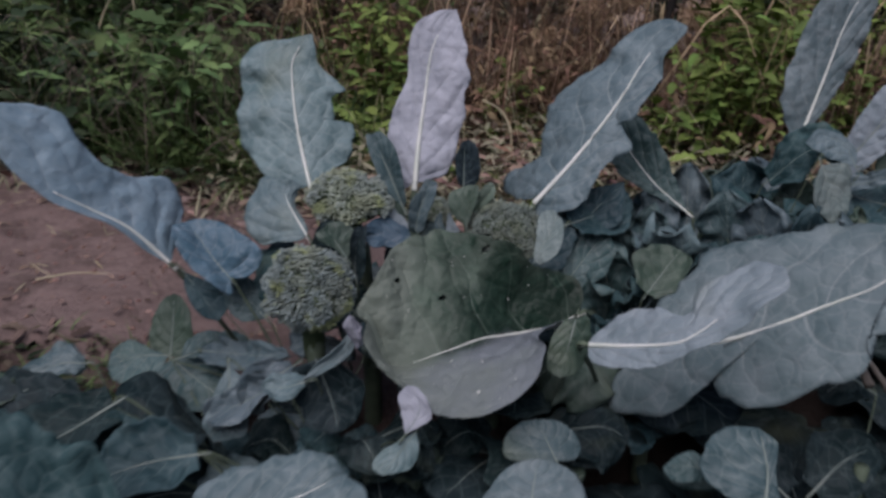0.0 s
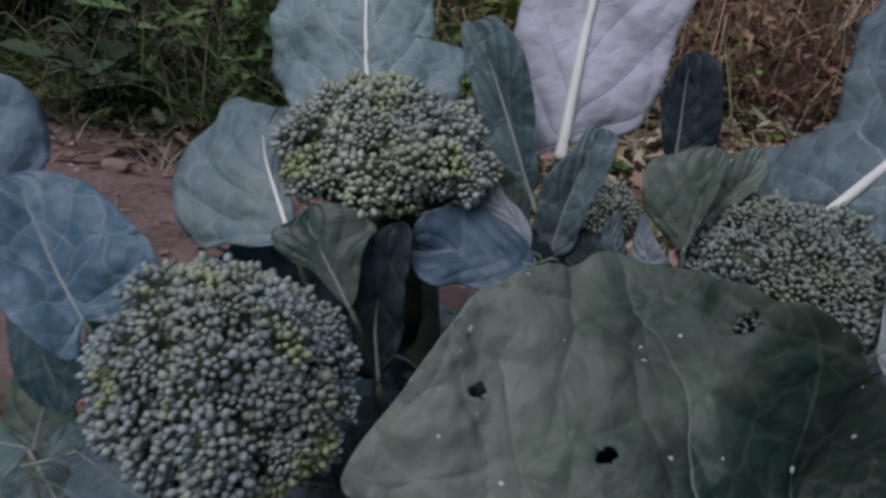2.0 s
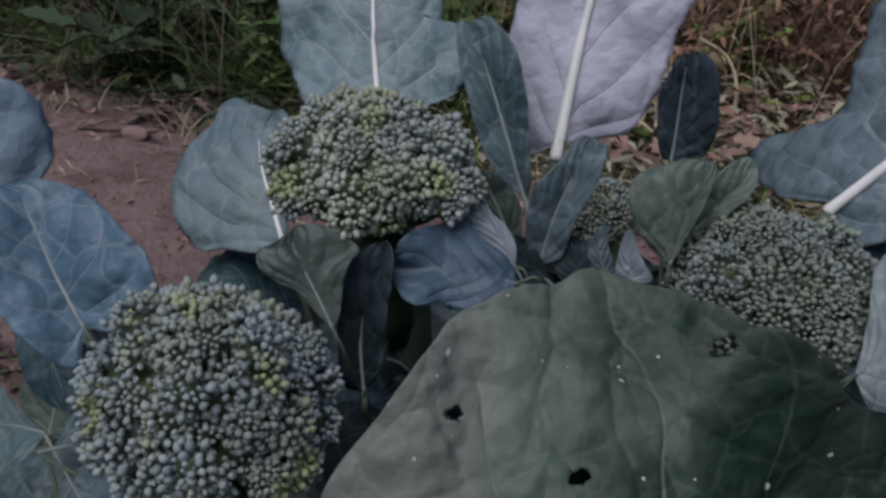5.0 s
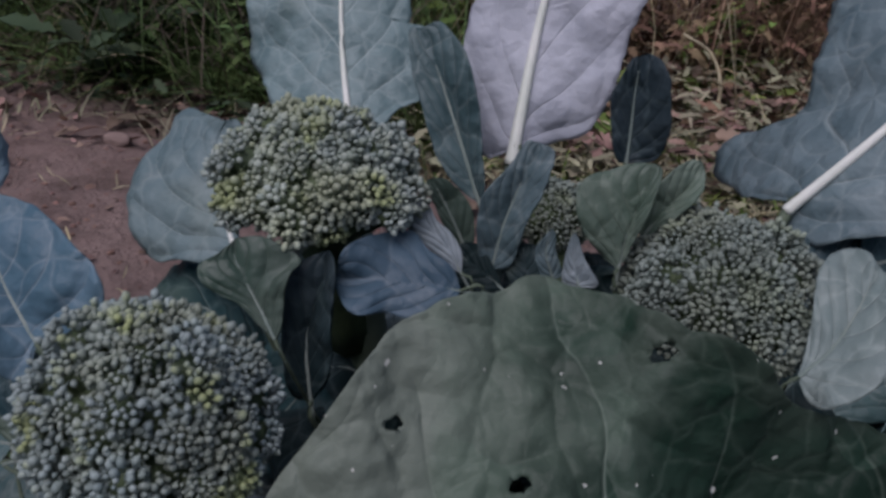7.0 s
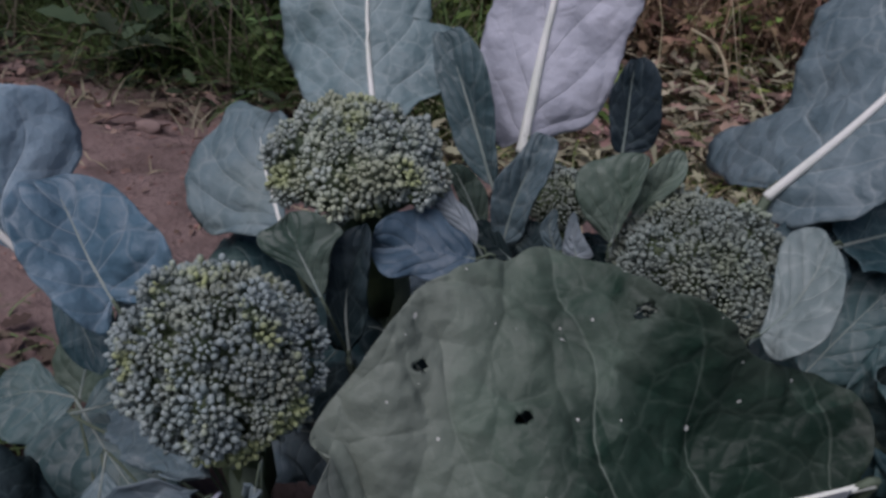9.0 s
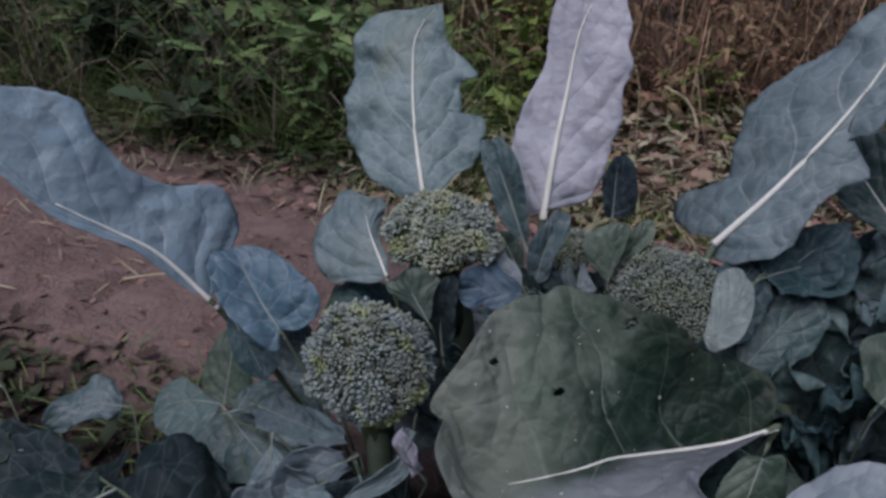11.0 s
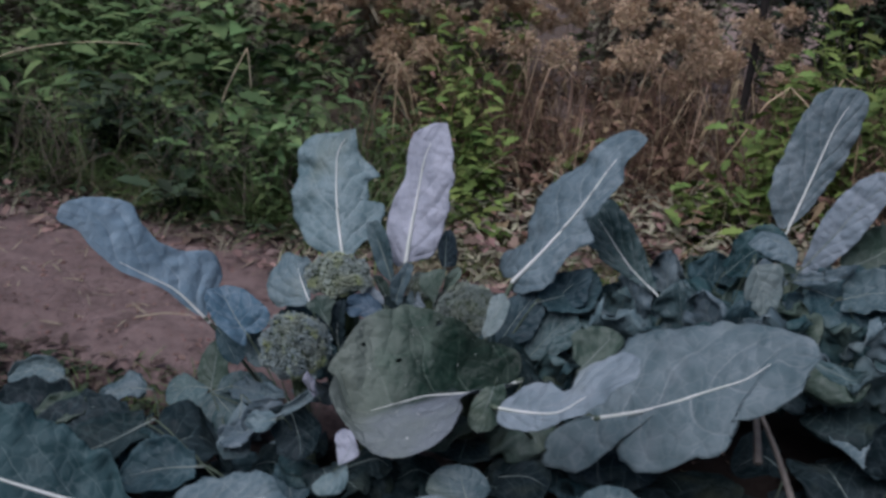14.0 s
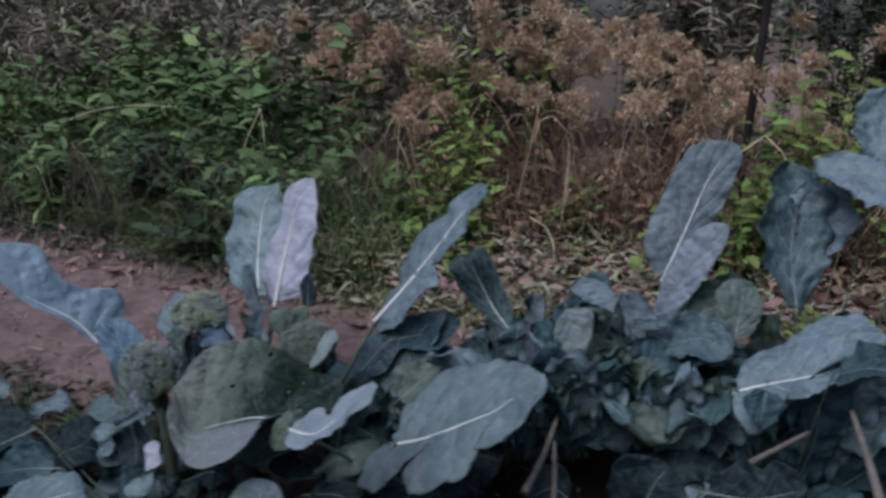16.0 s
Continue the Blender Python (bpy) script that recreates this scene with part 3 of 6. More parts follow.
# ---- ground ----
def ground_height(x, y):
    """Level path, a low bank under the weeds, a furrow where the near plants stand."""
    h = 0.16 * min(max((y - 2.5) / 1.6, 0), 1) ** 1.5
    h -= 0.15 * min(max((1.40 - y) / 0.5, 0), 1)
    # extra drop on the right, added so the ground under the plants comes out darker
    h -= 0.12 * min(max((x - 0.1) / 0.4, 0), 1) * min(max((1.7 - y) / 0.4, 0), 1)
    if -3.5 < x < 3.5 and -0.5 < y < 6:
        h += 0.018 * noise.noise((x * 3, y * 3, 1)) + 0.012 * noise.noise((x * 11, y * 11, 4)) + 0.007 * noise.noise((x * 34, y * 34, 7))
    return h


def build_ground():
    xs = [-90, -45, -20, -10, -6, -4.5, *np.arange(-3.4, 2.6, 0.025), 3, 4.5, 6, 10, 20, 45, 90]
    ys = [-60, -25, -10, -4, -2, -1, *np.arange(-0.4, 3.2, 0.025), *np.arange(3.2, 6, 0.2), 8, 12, 25, 60, 120]
    verts = [(x, y, ground_height(x, y)) for y in ys for x in xs]
    n = len(xs)
    faces = [(j * n + i, j * n + i + 1, (j + 1) * n + i + 1, (j + 1) * n + i) for j in range(len(ys) - 1) for i in range(n - 1)]
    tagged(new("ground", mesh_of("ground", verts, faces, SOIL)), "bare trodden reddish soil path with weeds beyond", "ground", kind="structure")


build_ground()


# ---- brassica plants ----
ROW = "brassica plants in the row"
plant_a = root("broccoli_plant", (-0.10, 1.16, 0.0), "broccoli plant with one large open blue-green head and spreading blue leaves", "vegetable plant", ROW)
plant_b = root("broccoli_plant", (-0.04, 1.32, 0.0), "broccoli plant with a domed yellowing head and upright pale leaves", "vegetable plant", ROW)
plant_c = root("broccoli_plant", (0.14, 1.36, 0.0), "broccoli plant with a tight grey-green head behind a broad holed leaf", "vegetable plant", ROW)
plant_d = root("broccoli_plant", (0.40, 1.34, -0.05), "young broccoli plant with long blue leaves lying low", "vegetable plant", ROW)
plant_e = root("broccoli_plant", (0.53, 1.62, 0.0), "dark green broccoli plant with curled drooping leaves", "vegetable plant", ROW)
plant_f = root("broccoli_plant", (0.76, 1.82, 0.0), "broccoli plant with tall upright blue-grey leaves", "vegetable plant", ROW)
plant_g = root("broccoli_plant", (1.05, 1.70, 0.0), "broccoli plant with wavy blue leaves at the row's end", "vegetable plant", ROW)
plant_h = root("broccoli_plant", (-0.14, 0.98, -0.05), "low dark broccoli plant with broad leaves in front of the heads", "vegetable plant", ROW)
plant_i = root("broccoli_plant", (0.66, 1.18, -0.1), "low broccoli plant in deep shade with dark leaves", "vegetable plant", ROW)
for p, top, r in ((plant_a, (-0.105, 1.14, 0.20), 0.016), (plant_b, (-0.07, 1.28, 0.28), 0.016), (plant_c, (0.14, 1.33, 0.24), 0.016), (plant_d, (0.38, 1.32, 0.16), 0.013), (plant_e, (0.53, 1.62, 0.24), 0.014),
                  (plant_f, (0.75, 1.83, 0.28), 0.014), (plant_g, (1.04, 1.68, 0.28), 0.014), (plant_h, (-0.12, 0.95, 0.08), 0.012), (plant_i, (0.66, 1.16, 0.08), 0.012)):
    foot = Vector(p.location) - Vector((0, 0, 0.20))
    stem(p, [foot, (foot + Vector(top)) / 2 + Vector((0.01, 0, 0)), top], r, r * 0.8)

broccoli_head(plant_a, (-0.108, 1.125, 0.268), (0.062, 0.060, 0.060), (-0.05, -0.55, 0.85), 105, (-0.105, 1.15, 0.16), 0.00175, 1.0, "large blue-green broccoli head with yellowing buds", BUD_BLUE, 1.0)
broccoli_head(plant_b, (-0.086, 1.25, 0.352), (0.062, 0.058, 0.048), (0.0, -0.15, 0.97), 92, (-0.075, 1.28, 0.24), 0.00170, 0.82, "domed broccoli head with loose outer florets", BUD_PALE, 1.0)
broccoli_head(plant_c, (0.139, 1.315, 0.308), (0.058, 0.056, 0.044), (0.05, -0.35, 0.9), 46, (0.14, 1.33, 0.2), 0.0016, 0.9, "tight grey-green broccoli head", BUD_GREY)
broccoli_head(plant_c, (0.02, 1.42, 0.295), (0.026, 0.026, 0.026), (0.0, -0.3, 0.95), 16, (0.06, 1.40, 0.18), 0.0017, 1.0, "small side head of broccoli", BUD_GREY)


# ---- leaves near the heads, each with its own outline ----
# tall pale leaf turned to show its underside
blade(plant_b, [(-0.010, 1.401, 0.350), (-0.011, 1.431, 0.419), (-0.009, 1.449, 0.467), (-0.006, 1.479, 0.548), (0.012, 1.498, 0.598), (0.027, 1.503, 0.614)],
      [(-0.010, -0.022, -0.014), (0.029, -0.049, -0.004), (0.078, -0.065, -0.003), (0.127, -0.058, 0.006), (0.165, -0.052, -0.002), (0.207, -0.062, -0.001), (0.247, -0.057, 0.005), (0.276, -0.030, 0.000)],
      [(0.013, 0.023, -0.014), (0.039, 0.046, -0.015), (0.099, 0.050, -0.011), (0.175, 0.046, 0.002), (0.248, 0.020, -0.001)], (0.000, -0.937, 0.349), LEAF_PALE, (-0.02, 1.33, 0.08), 0.0050, reach=0.84, ruffle=0.5)
# upright blue leaf with a torn lobed edge
blade(plant_b, [(-0.232, 1.618, 0.262), (-0.270, 1.671, 0.345), (-0.295, 1.718, 0.419), (-0.306, 1.754, 0.477), (-0.288, 1.775, 0.514), (-0.275, 1.781, 0.527)],
      [(0.002, -0.043, 0.000), (0.041, -0.101, 0.000), (0.110, -0.148, -0.010), (0.161, -0.143, 0.010), (0.226, -0.142, -0.010), (0.260, -0.144, 0.010), (0.301, -0.112, 0.000), (0.307, -0.053, 0.000)],
      [(0.003, 0.021, 0.000), (0.040, 0.042, -0.020), (0.077, 0.070, -0.040), (0.139, 0.069, -0.050), (0.140, 0.037, -0.030), (0.190, 0.036, -0.030), (0.208, 0.057, -0.040), (0.253, 0.011, -0.020), (0.282, 0.006, 0.000)], (-0.085, -0.854, 0.513), LEAF_BLUE, (-0.06, 1.36, 0.08), 0.0045, reach=0.9)
# long leaf leaning out over the row
blade(plant_c, [(0.193, 1.501, 0.317), (0.249, 1.520, 0.391), (0.307, 1.553, 0.480), (0.351, 1.593, 0.559), (0.388, 1.593, 0.597), (0.407, 1.590, 0.613)],
      [(-0.027, -0.082, -0.030), (-0.009, -0.150, -0.050), (0.016, -0.143, -0.045), (0.050, -0.097, -0.030), (0.092, -0.109, -0.005), (0.136, -0.136, 0.000), (0.194, -0.118, 0.010), (0.260, -0.101, -0.005), (0.289, -0.092, 0.010), (0.339, -0.086, 0.000), (0.375, -0.053, 0.000)],
      [(-0.023, 0.000, -0.010), (-0.005, 0.042, -0.015), (0.044, 0.064, -0.020), (0.106, 0.052, -0.015), (0.164, 0.056, -0.030), (0.172, 0.016, -0.010), (0.209, 0.040, 0.000), (0.280, 0.022, -0.010), (0.317, 0.005, 0.000), (0.361, 0.007, 0.000)], (-0.597, -0.540, 0.593), LEAF_BLUE, (0.12, 1.36, 0.08), 0.0050, reach=0.82)
# long sky-blue leaf over the path
blade(plant_a, [(-0.330, 1.200, 0.252), (-0.377, 1.179, 0.307), (-0.417, 1.149, 0.341), (-0.460, 1.116, 0.378), (-0.500, 1.099, 0.428), (-0.534, 1.077, 0.460)],
      [(0.037, -0.004, 0.000), (0.093, -0.002, 0.004), (0.137, -0.012, 0.006), (0.178, -0.020, 0.000), (0.237, -0.015, 0.000), (0.272, -0.005, 0.000), (0.308, -0.011, 0.000)],
      [(0.007, 0.064, -0.020), (0.026, 0.113, -0.025), (0.062, 0.117, -0.020), (0.106, 0.082, -0.010), (0.150, 0.067, 0.000), (0.193, 0.074, 0.006), (0.237, 0.088, 0.000), (0.268, 0.076, 0.000), (0.302, 0.045, 0.000), (0.319, 0.016, 0.000)], (0.748, -0.499, 0.437), LEAF_SKY, (-0.22, 1.30, 0.02), 0.0036, reach=0.6, ruffle=0.4)
# folded blue leaf beside the largest head
blade(plant_a, [(-0.236, 1.183, 0.247), (-0.263, 1.193, 0.269), (-0.287, 1.204, 0.292), (-0.305, 1.211, 0.308), (-0.318, 1.211, 0.311)],
      [(-0.020, -0.015, 0.010), (0.009, -0.025, 0.025), (0.037, -0.030, 0.030), (0.066, -0.027, 0.030), (0.092, -0.020, 0.025), (0.109, -0.010, 0.010)],
      [(-0.015, 0.020, 0.006), (-0.011, 0.049, 0.012), (0.013, 0.059, 0.012), (0.049, 0.049, 0.006), (0.077, 0.039, 0.000), (0.097, 0.024, 0.000)], (0.140, -0.830, 0.540), LEAF_LAKE, (-0.14, 1.20, 0.06), 0.0016)
# short rounded leaf beside the domed head
blade(plant_b, [(-0.147, 1.260, 0.294), (-0.168, 1.280, 0.312), (-0.188, 1.300, 0.331), (-0.196, 1.313, 0.345), (-0.192, 1.320, 0.358)],
      [(0.000, -0.016, 0.000), (0.013, -0.047, 0.000), (0.026, -0.075, 0.000), (0.056, -0.082, 0.006), (0.079, -0.080, 0.010), (0.104, -0.067, 0.004), (0.123, -0.055, 0.000), (0.127, -0.035, 0.000), (0.113, -0.017, 0.000)],
      [(0.014, 0.004, 0.000), (0.059, -0.008, -0.012), (0.080, -0.002, -0.016), (0.089, 0.010, -0.012), (0.100, 0.006, -0.006)], (-0.308, -0.792, 0.528), LEAF_BLUE, (-0.08, 1.30, 0.06), 0.0022, reach=0.8, pale=True)
# narrow leaves standing between the heads
blade(plant_b, [(-0.020, 1.361, 0.319), (-0.034, 1.368, 0.344), (-0.054, 1.378, 0.380), (-0.071, 1.387, 0.409), (-0.082, 1.391, 0.425)],
      [(0.013, -0.009, 0.004), (0.038, -0.016, 0.010), (0.063, -0.015, 0.012), (0.092, -0.014, 0.008), (0.128, -0.010, 0.000)],
      [(0.010, 0.009, 0.010), (0.032, 0.016, 0.014), (0.064, 0.024, 0.014), (0.097, 0.025, 0.010), (0.124, 0.016, 0.000)], (0.000, -0.963, 0.270), LEAF_MID, (0.0, 1.32, 0.08), 0.0022, reach=0.9)
blade(plant_b, [(-0.013, 1.320, 0.296), (-0.026, 1.321, 0.319), (-0.043, 1.321, 0.346)],
      [(0.018, -0.005, 0.000), (0.039, -0.006, 0.000), (0.056, -0.005, 0.000)],
      [(0.012, 0.009, 0.000), (0.032, 0.015, 0.000), (0.052, 0.009, 0.000)], (0.282, -0.941, 0.188), LEAF_GREEN, (0.0, 1.32, 0.08), 0.0016)
blade(plant_b, [(0.006, 1.303, 0.300), (0.009, 1.309, 0.328), (0.015, 1.316, 0.355), (0.022, 1.322, 0.380)],
      [(0.005, -0.009, 0.002), (0.024, -0.018, 0.010), (0.042, -0.021, 0.012), (0.060, -0.014, 0.006), (0.073, -0.011, 0.000), (0.083, -0.008, 0.000)],
      [(0.008, 0.009, 0.002), (0.025, 0.011, 0.008), (0.043, 0.011, 0.012), (0.067, 0.013, 0.010), (0.082, 0.011, 0.004)], (0.150, -0.968, 0.200), LEAF_SLATE, (0.02, 1.32, 0.08), 0.0012, rag=1.6)
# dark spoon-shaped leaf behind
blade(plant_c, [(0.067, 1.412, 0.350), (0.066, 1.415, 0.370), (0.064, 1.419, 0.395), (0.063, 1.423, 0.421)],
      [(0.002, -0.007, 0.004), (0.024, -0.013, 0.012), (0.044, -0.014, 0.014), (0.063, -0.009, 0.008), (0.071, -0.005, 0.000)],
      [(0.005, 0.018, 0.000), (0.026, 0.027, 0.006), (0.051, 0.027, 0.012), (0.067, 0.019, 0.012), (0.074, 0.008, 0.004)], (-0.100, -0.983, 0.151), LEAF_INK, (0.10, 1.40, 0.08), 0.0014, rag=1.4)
blade(plant_c, [(0.082, 1.295, 0.322), (0.082, 1.302, 0.341), (0.086, 1.310, 0.361), (0.090, 1.317, 0.381)],
      [(0.005, -0.010, 0.000), (0.016, -0.023, 0.008), (0.033, -0.031, 0.012), (0.044, -0.031, 0.010), (0.052, -0.023, 0.004), (0.060, -0.012, 0.000)],
      [(0.013, 0.003, 0.000), (0.028, 0.006, 0.006), (0.047, 0.008, 0.008), (0.060, 0.006, 0.004)], (-0.103, -0.927, 0.361), LEAF_SAGE, (0.12, 1.36, 0.08), 0.0012, rag=1.5)
blade(plant_c, [(0.089, 1.323, 0.329), (0.098, 1.330, 0.347), (0.109, 1.336, 0.364), (0.115, 1.341, 0.380)],
      [(0.015, -0.007, 0.003), (0.033, -0.010, 0.008), (0.045, -0.009, 0.006), (0.057, -0.006, 0.000)],
      [(0.014, 0.004, 0.000), (0.030, 0.010, 0.006), (0.043, 0.012, 0.008), (0.054, 0.007, 0.000)], (0.000, -0.940, 0.340), LEAF_SAGE, (0.12, 1.38, 0.08), 0.0010, rag=1.8)
# blue leaf under the domed head, with a pale one beside it
blade(plant_b, [(0.009, 1.225, 0.322), (-0.010, 1.218, 0.324), (-0.032, 1.213, 0.324), (-0.055, 1.209, 0.322)],
      [(0.006, -0.009, 0.007), (0.023, -0.015, 0.009), (0.037, -0.013, 0.009), (0.048, -0.014, 0.017), (0.058, -0.012, 0.014), (0.064, -0.006, 0.007)],
      [(0.006, 0.014, 0.000), (0.018, 0.019, -0.006), (0.030, 0.026, -0.018), (0.043, 0.025, -0.011), (0.054, 0.022, 0.001), (0.063, 0.014, 0.007)], (0.000, -0.968, 0.250), LEAF_NAVY, (-0.03, 1.30, 0.10), 0.0009, rag=1.5, reach=0.6)
blade(plant_b, [(0.002, 1.249, 0.320), (-0.010, 1.251, 0.335), (-0.025, 1.252, 0.347), (-0.034, 1.253, 0.355)],
      [(0.013, -0.004, 0.000), (0.027, -0.006, 0.000), (0.037, -0.009, 0.000), (0.048, -0.007, 0.000)],
      [(0.010, 0.008, 0.000), (0.022, 0.009, 0.000), (0.032, 0.007, 0.000), (0.045, 0.009, 0.000)], (0.100, -0.974, 0.201), LEAF_FROST, (-0.03, 1.30, 0.10), 0.0008, quilt=0.0, rag=2.0)
# green leaf under the domed head
blade(plant_b, [(-0.069, 1.170, 0.300), (-0.082, 1.176, 0.314), (-0.093, 1.180, 0.326), (-0.101, 1.184, 0.336), (-0.101, 1.187, 0.343)],
      [(0.008, -0.004, 0.000), (0.024, -0.010, 0.004), (0.032, -0.017, 0.006), (0.041, -0.022, 0.008), (0.050, -0.021, 0.006), (0.052, -0.010, 0.004)],
      [(0.006, 0.007, 0.002), (0.019, 0.015, 0.006), (0.028, 0.022, 0.006), (0.033, 0.026, -0.004), (0.043, 0.021, 0.000), (0.052, 0.012, 0.000)], (0.080, -0.903, 0.422), LEAF_GREEN, (-0.05, 1.28, 0.08), 0.0010, rag=1.4)
blade(plant_b, [(-0.061, 1.196, 0.250), (-0.062, 1.199, 0.282), (-0.061, 1.203, 0.312), (-0.058, 1.206, 0.338)],
      [(0.004, -0.012, 0.000), (0.034, -0.017, 0.004), (0.059, -0.020, 0.008), (0.075, -0.019, 0.006), (0.082, -0.012, 0.000)],
      [(0.014, 0.007, 0.000), (0.042, 0.007, 0.006), (0.069, 0.007, 0.014), (0.086, 0.006, 0.014)], (0.248, -0.964, 0.099), LEAF_INK, (-0.05, 1.28, 0.08), 0.0010, rag=1.6)
# pale leaf cupped round the tight head
blade(plant_c, [(0.182, 1.252, 0.302), (0.196, 1.265, 0.316), (0.207, 1.285, 0.335), (0.213, 1.304, 0.351)],
      [(0.016, -0.005, 0.000), (0.037, -0.013, 0.006), (0.058, -0.022, 0.008), (0.079, -0.019, 0.000), (0.082, -0.008, 0.000)],
      [(-0.006, 0.010, -0.006), (-0.007, 0.022, 0.002), (0.011, 0.034, 0.010), (0.028, 0.033, 0.012), (0.049, 0.026, 0.010), (0.071, 0.012, 0.000)], (-0.201, -0.602, 0.773), LEAF_TEAL, (0.16, 1.33, 0.08), 0.0012, quilt=0.5, ruffle=1.6)
blade(plant_c, [(0.065, 1.266, 0.319), (0.059, 1.269, 0.332), (0.057, 1.272, 0.348)],
      [(0.003, -0.009, 0.000), (0.016, -0.007, 0.000), (0.027, -0.003, 0.000)],
      [(0.002, 0.010, 0.000), (0.017, 0.004, 0.000), (0.027, 0.002, 0.000)], (-0.300, -0.949, 0.100), LEAF_FROST, (0.06, 1.32, 0.1), 0.0008, rag=2.0, quilt=0.0)
blade(plant_c, [(0.048, 1.280, 0.314), (0.042, 1.279, 0.330), (0.043, 1.281, 0.344)],
      [(0.004, -0.008, 0.000), (0.018, -0.010, 0.000), (0.027, -0.004, 0.000)],
      [(0.003, 0.005, 0.000), (0.017, 0.002, 0.000), (0.027, 0.002, 0.000)], (0.404, -0.909, 0.101), LEAF_SLATE, (0.06, 1.32, 0.1), 0.0008, rag=2.0)
# two long leaves lying low beside the broad leaf
blade(plant_d, [(0.406, 1.210, 0.202), (0.485, 1.183, 0.250), (0.562, 1.169, 0.305), (0.617, 1.159, 0.345), (0.661, 1.165, 0.387), (0.702, 1.137, 0.402)],
      [(-0.025, -0.025, 0.000), (-0.021, -0.086, 0.000), (0.042, -0.120, 0.006), (0.072, -0.149, 0.000), (0.148, -0.130, 0.008), (0.271, -0.100, 0.000), (0.327, -0.063, 0.000), (0.361, -0.033, 0.000)],
      [(-0.036, -0.010, 0.000), (-0.113, -0.004, -0.010), (-0.128, 0.029, -0.020), (-0.083, 0.067, -0.020), (-0.022, 0.076, -0.015), (0.015, 0.015, -0.005), (0.033, 0.084, -0.020), (0.079, 0.107, -0.020), (0.165, 0.103, -0.015), (0.215, 0.092, -0.010), (0.224, 0.064, 0.000), (0.275, 0.063, -0.006), (0.328, 0.045, 0.000), (0.344, 0.019, 0.000)], (-0.569, -0.479, 0.669), LEAF_SILVER, (0.36, 1.34, 0.05), 0.0045, reach=0.8)
blade(plant_d, [(0.255, 1.086, 0.252), (0.304, 1.053, 0.273), (0.350, 1.027, 0.296), (0.378, 1.026, 0.319), (0.422, 1.037, 0.363), (0.457, 1.036, 0.391)],
      [(0.017, -0.013, 0.000), (0.054, -0.029, 0.000), (0.089, -0.024, 0.004), (0.129, 0.007, 0.000), (0.161, -0.023, 0.006), (0.216, -0.034, 0.000), (0.247, -0.014, 0.000)],
      [(0.002, 0.025, 0.000), (0.042, 0.051, -0.004), (0.093, 0.061, -0.006), (0.137, 0.058, 0.000), (0.183, 0.049, -0.005), (0.220, 0.032, 0.000), (0.247, 0.015, 0.000)], (-0.586, -0.394, 0.708), LEAF_FROST, (0.32, 1.30, 0.06), 0.0036, reach=0.66)
# hanging lobe at the foot of the broad leaf
blade(plant_c, [(0.240, 1.119, 0.272), (0.235, 1.105, 0.248), (0.229, 1.089, 0.222), (0.226, 1.079, 0.206)],
      [(-0.007, -0.014, 0.000), (0.009, -0.023, -0.005), (0.034, -0.029, -0.010), (0.065, -0.019, -0.008)],
      [(0.008, 0.015, 0.000), (0.039, 0.023, 0.000), (0.070, 0.019, -0.006)], (0.071, -0.860, 0.506), LEAF_GREEN, (0.21, 1.28, 0.05), 0.0010)
# low leaves at the edge of the path
blade(plant_a, [(-0.369, 1.275, 0.061), (-0.373, 1.298, 0.101), (-0.381, 1.327, 0.147)],
      [(0.016, -0.035, 0.000), (0.053, -0.033, 0.006), (0.090, -0.019, 0.000)],
      [(0.002, 0.035, 0.000), (0.047, 0.039, 0.006), (0.091, 0.017, 0.000)], (-0.101, -0.858, 0.504), LEAF_GREEN, (-0.33, 1.25, -0.02), 0.0020, rag=1.6)
blade(plant_a, [(-0.374, 1.277, 0.061), (-0.422, 1.276, 0.054), (-0.468, 1.262, 0.037)],
      [(0.014, -0.027, 0.000), (0.046, -0.041, -0.006), (0.085, -0.028, 0.000)],
      [(0.024, 0.016, 0.000), (0.066, 0.046, -0.006), (0.090, 0.026, 0.000)], (-0.102, -0.611, 0.785), LEAF_MID, (-0.33, 1.25, -0.02), 0.0016, rag=1.8)
blade(plant_a, [(-0.361, 1.268, 0.059), (-0.313, 1.244, 0.042), (-0.244, 1.214, 0.021)],
      [(0.025, -0.034, -0.004), (0.071, -0.047, -0.008), (0.114, -0.037, 0.000), (0.147, -0.021, 0.000)],
      [(-0.017, 0.031, -0.004), (0.002, 0.060, -0.012), (0.047, 0.063, -0.012), (0.097, 0.036, -0.006)], (0.000, -0.567, 0.824), LEAF_MID, (-0.26, 1.18, -0.02), 0.0016, rag=1.6)
blade(plant_a, [(-0.342, 1.251, 0.074), (-0.298, 1.274, 0.086), (-0.224, 1.281, 0.082)],
      [(0.014, -0.031, 0.000), (0.066, -0.041, 0.008), (0.103, -0.028, 0.000)],
      [(0.051, 0.005, 0.000), (0.100, 0.009, 0.000)], (0.102, -0.611, 0.785), LEAF_MID, (-0.20, 1.24, 0.03), 0.0016, rag=1.8)
blade(plant_a, [(-0.229, 1.150, 0.127), (-0.219, 1.119, 0.086), (-0.219, 1.088, 0.044)],
      [(0.016, -0.020, 0.000), (0.053, -0.035, 0.006), (0.093, -0.030, 0.000)],
      [(0.034, 0.017, 0.000), (0.075, 0.023, 0.008), (0.102, 0.014, 0.000)], (0.000, -0.800, 0.600), LEAF_SLATE, (-0.13, 1.16, 0.03), 0.0012, rag=2.0)
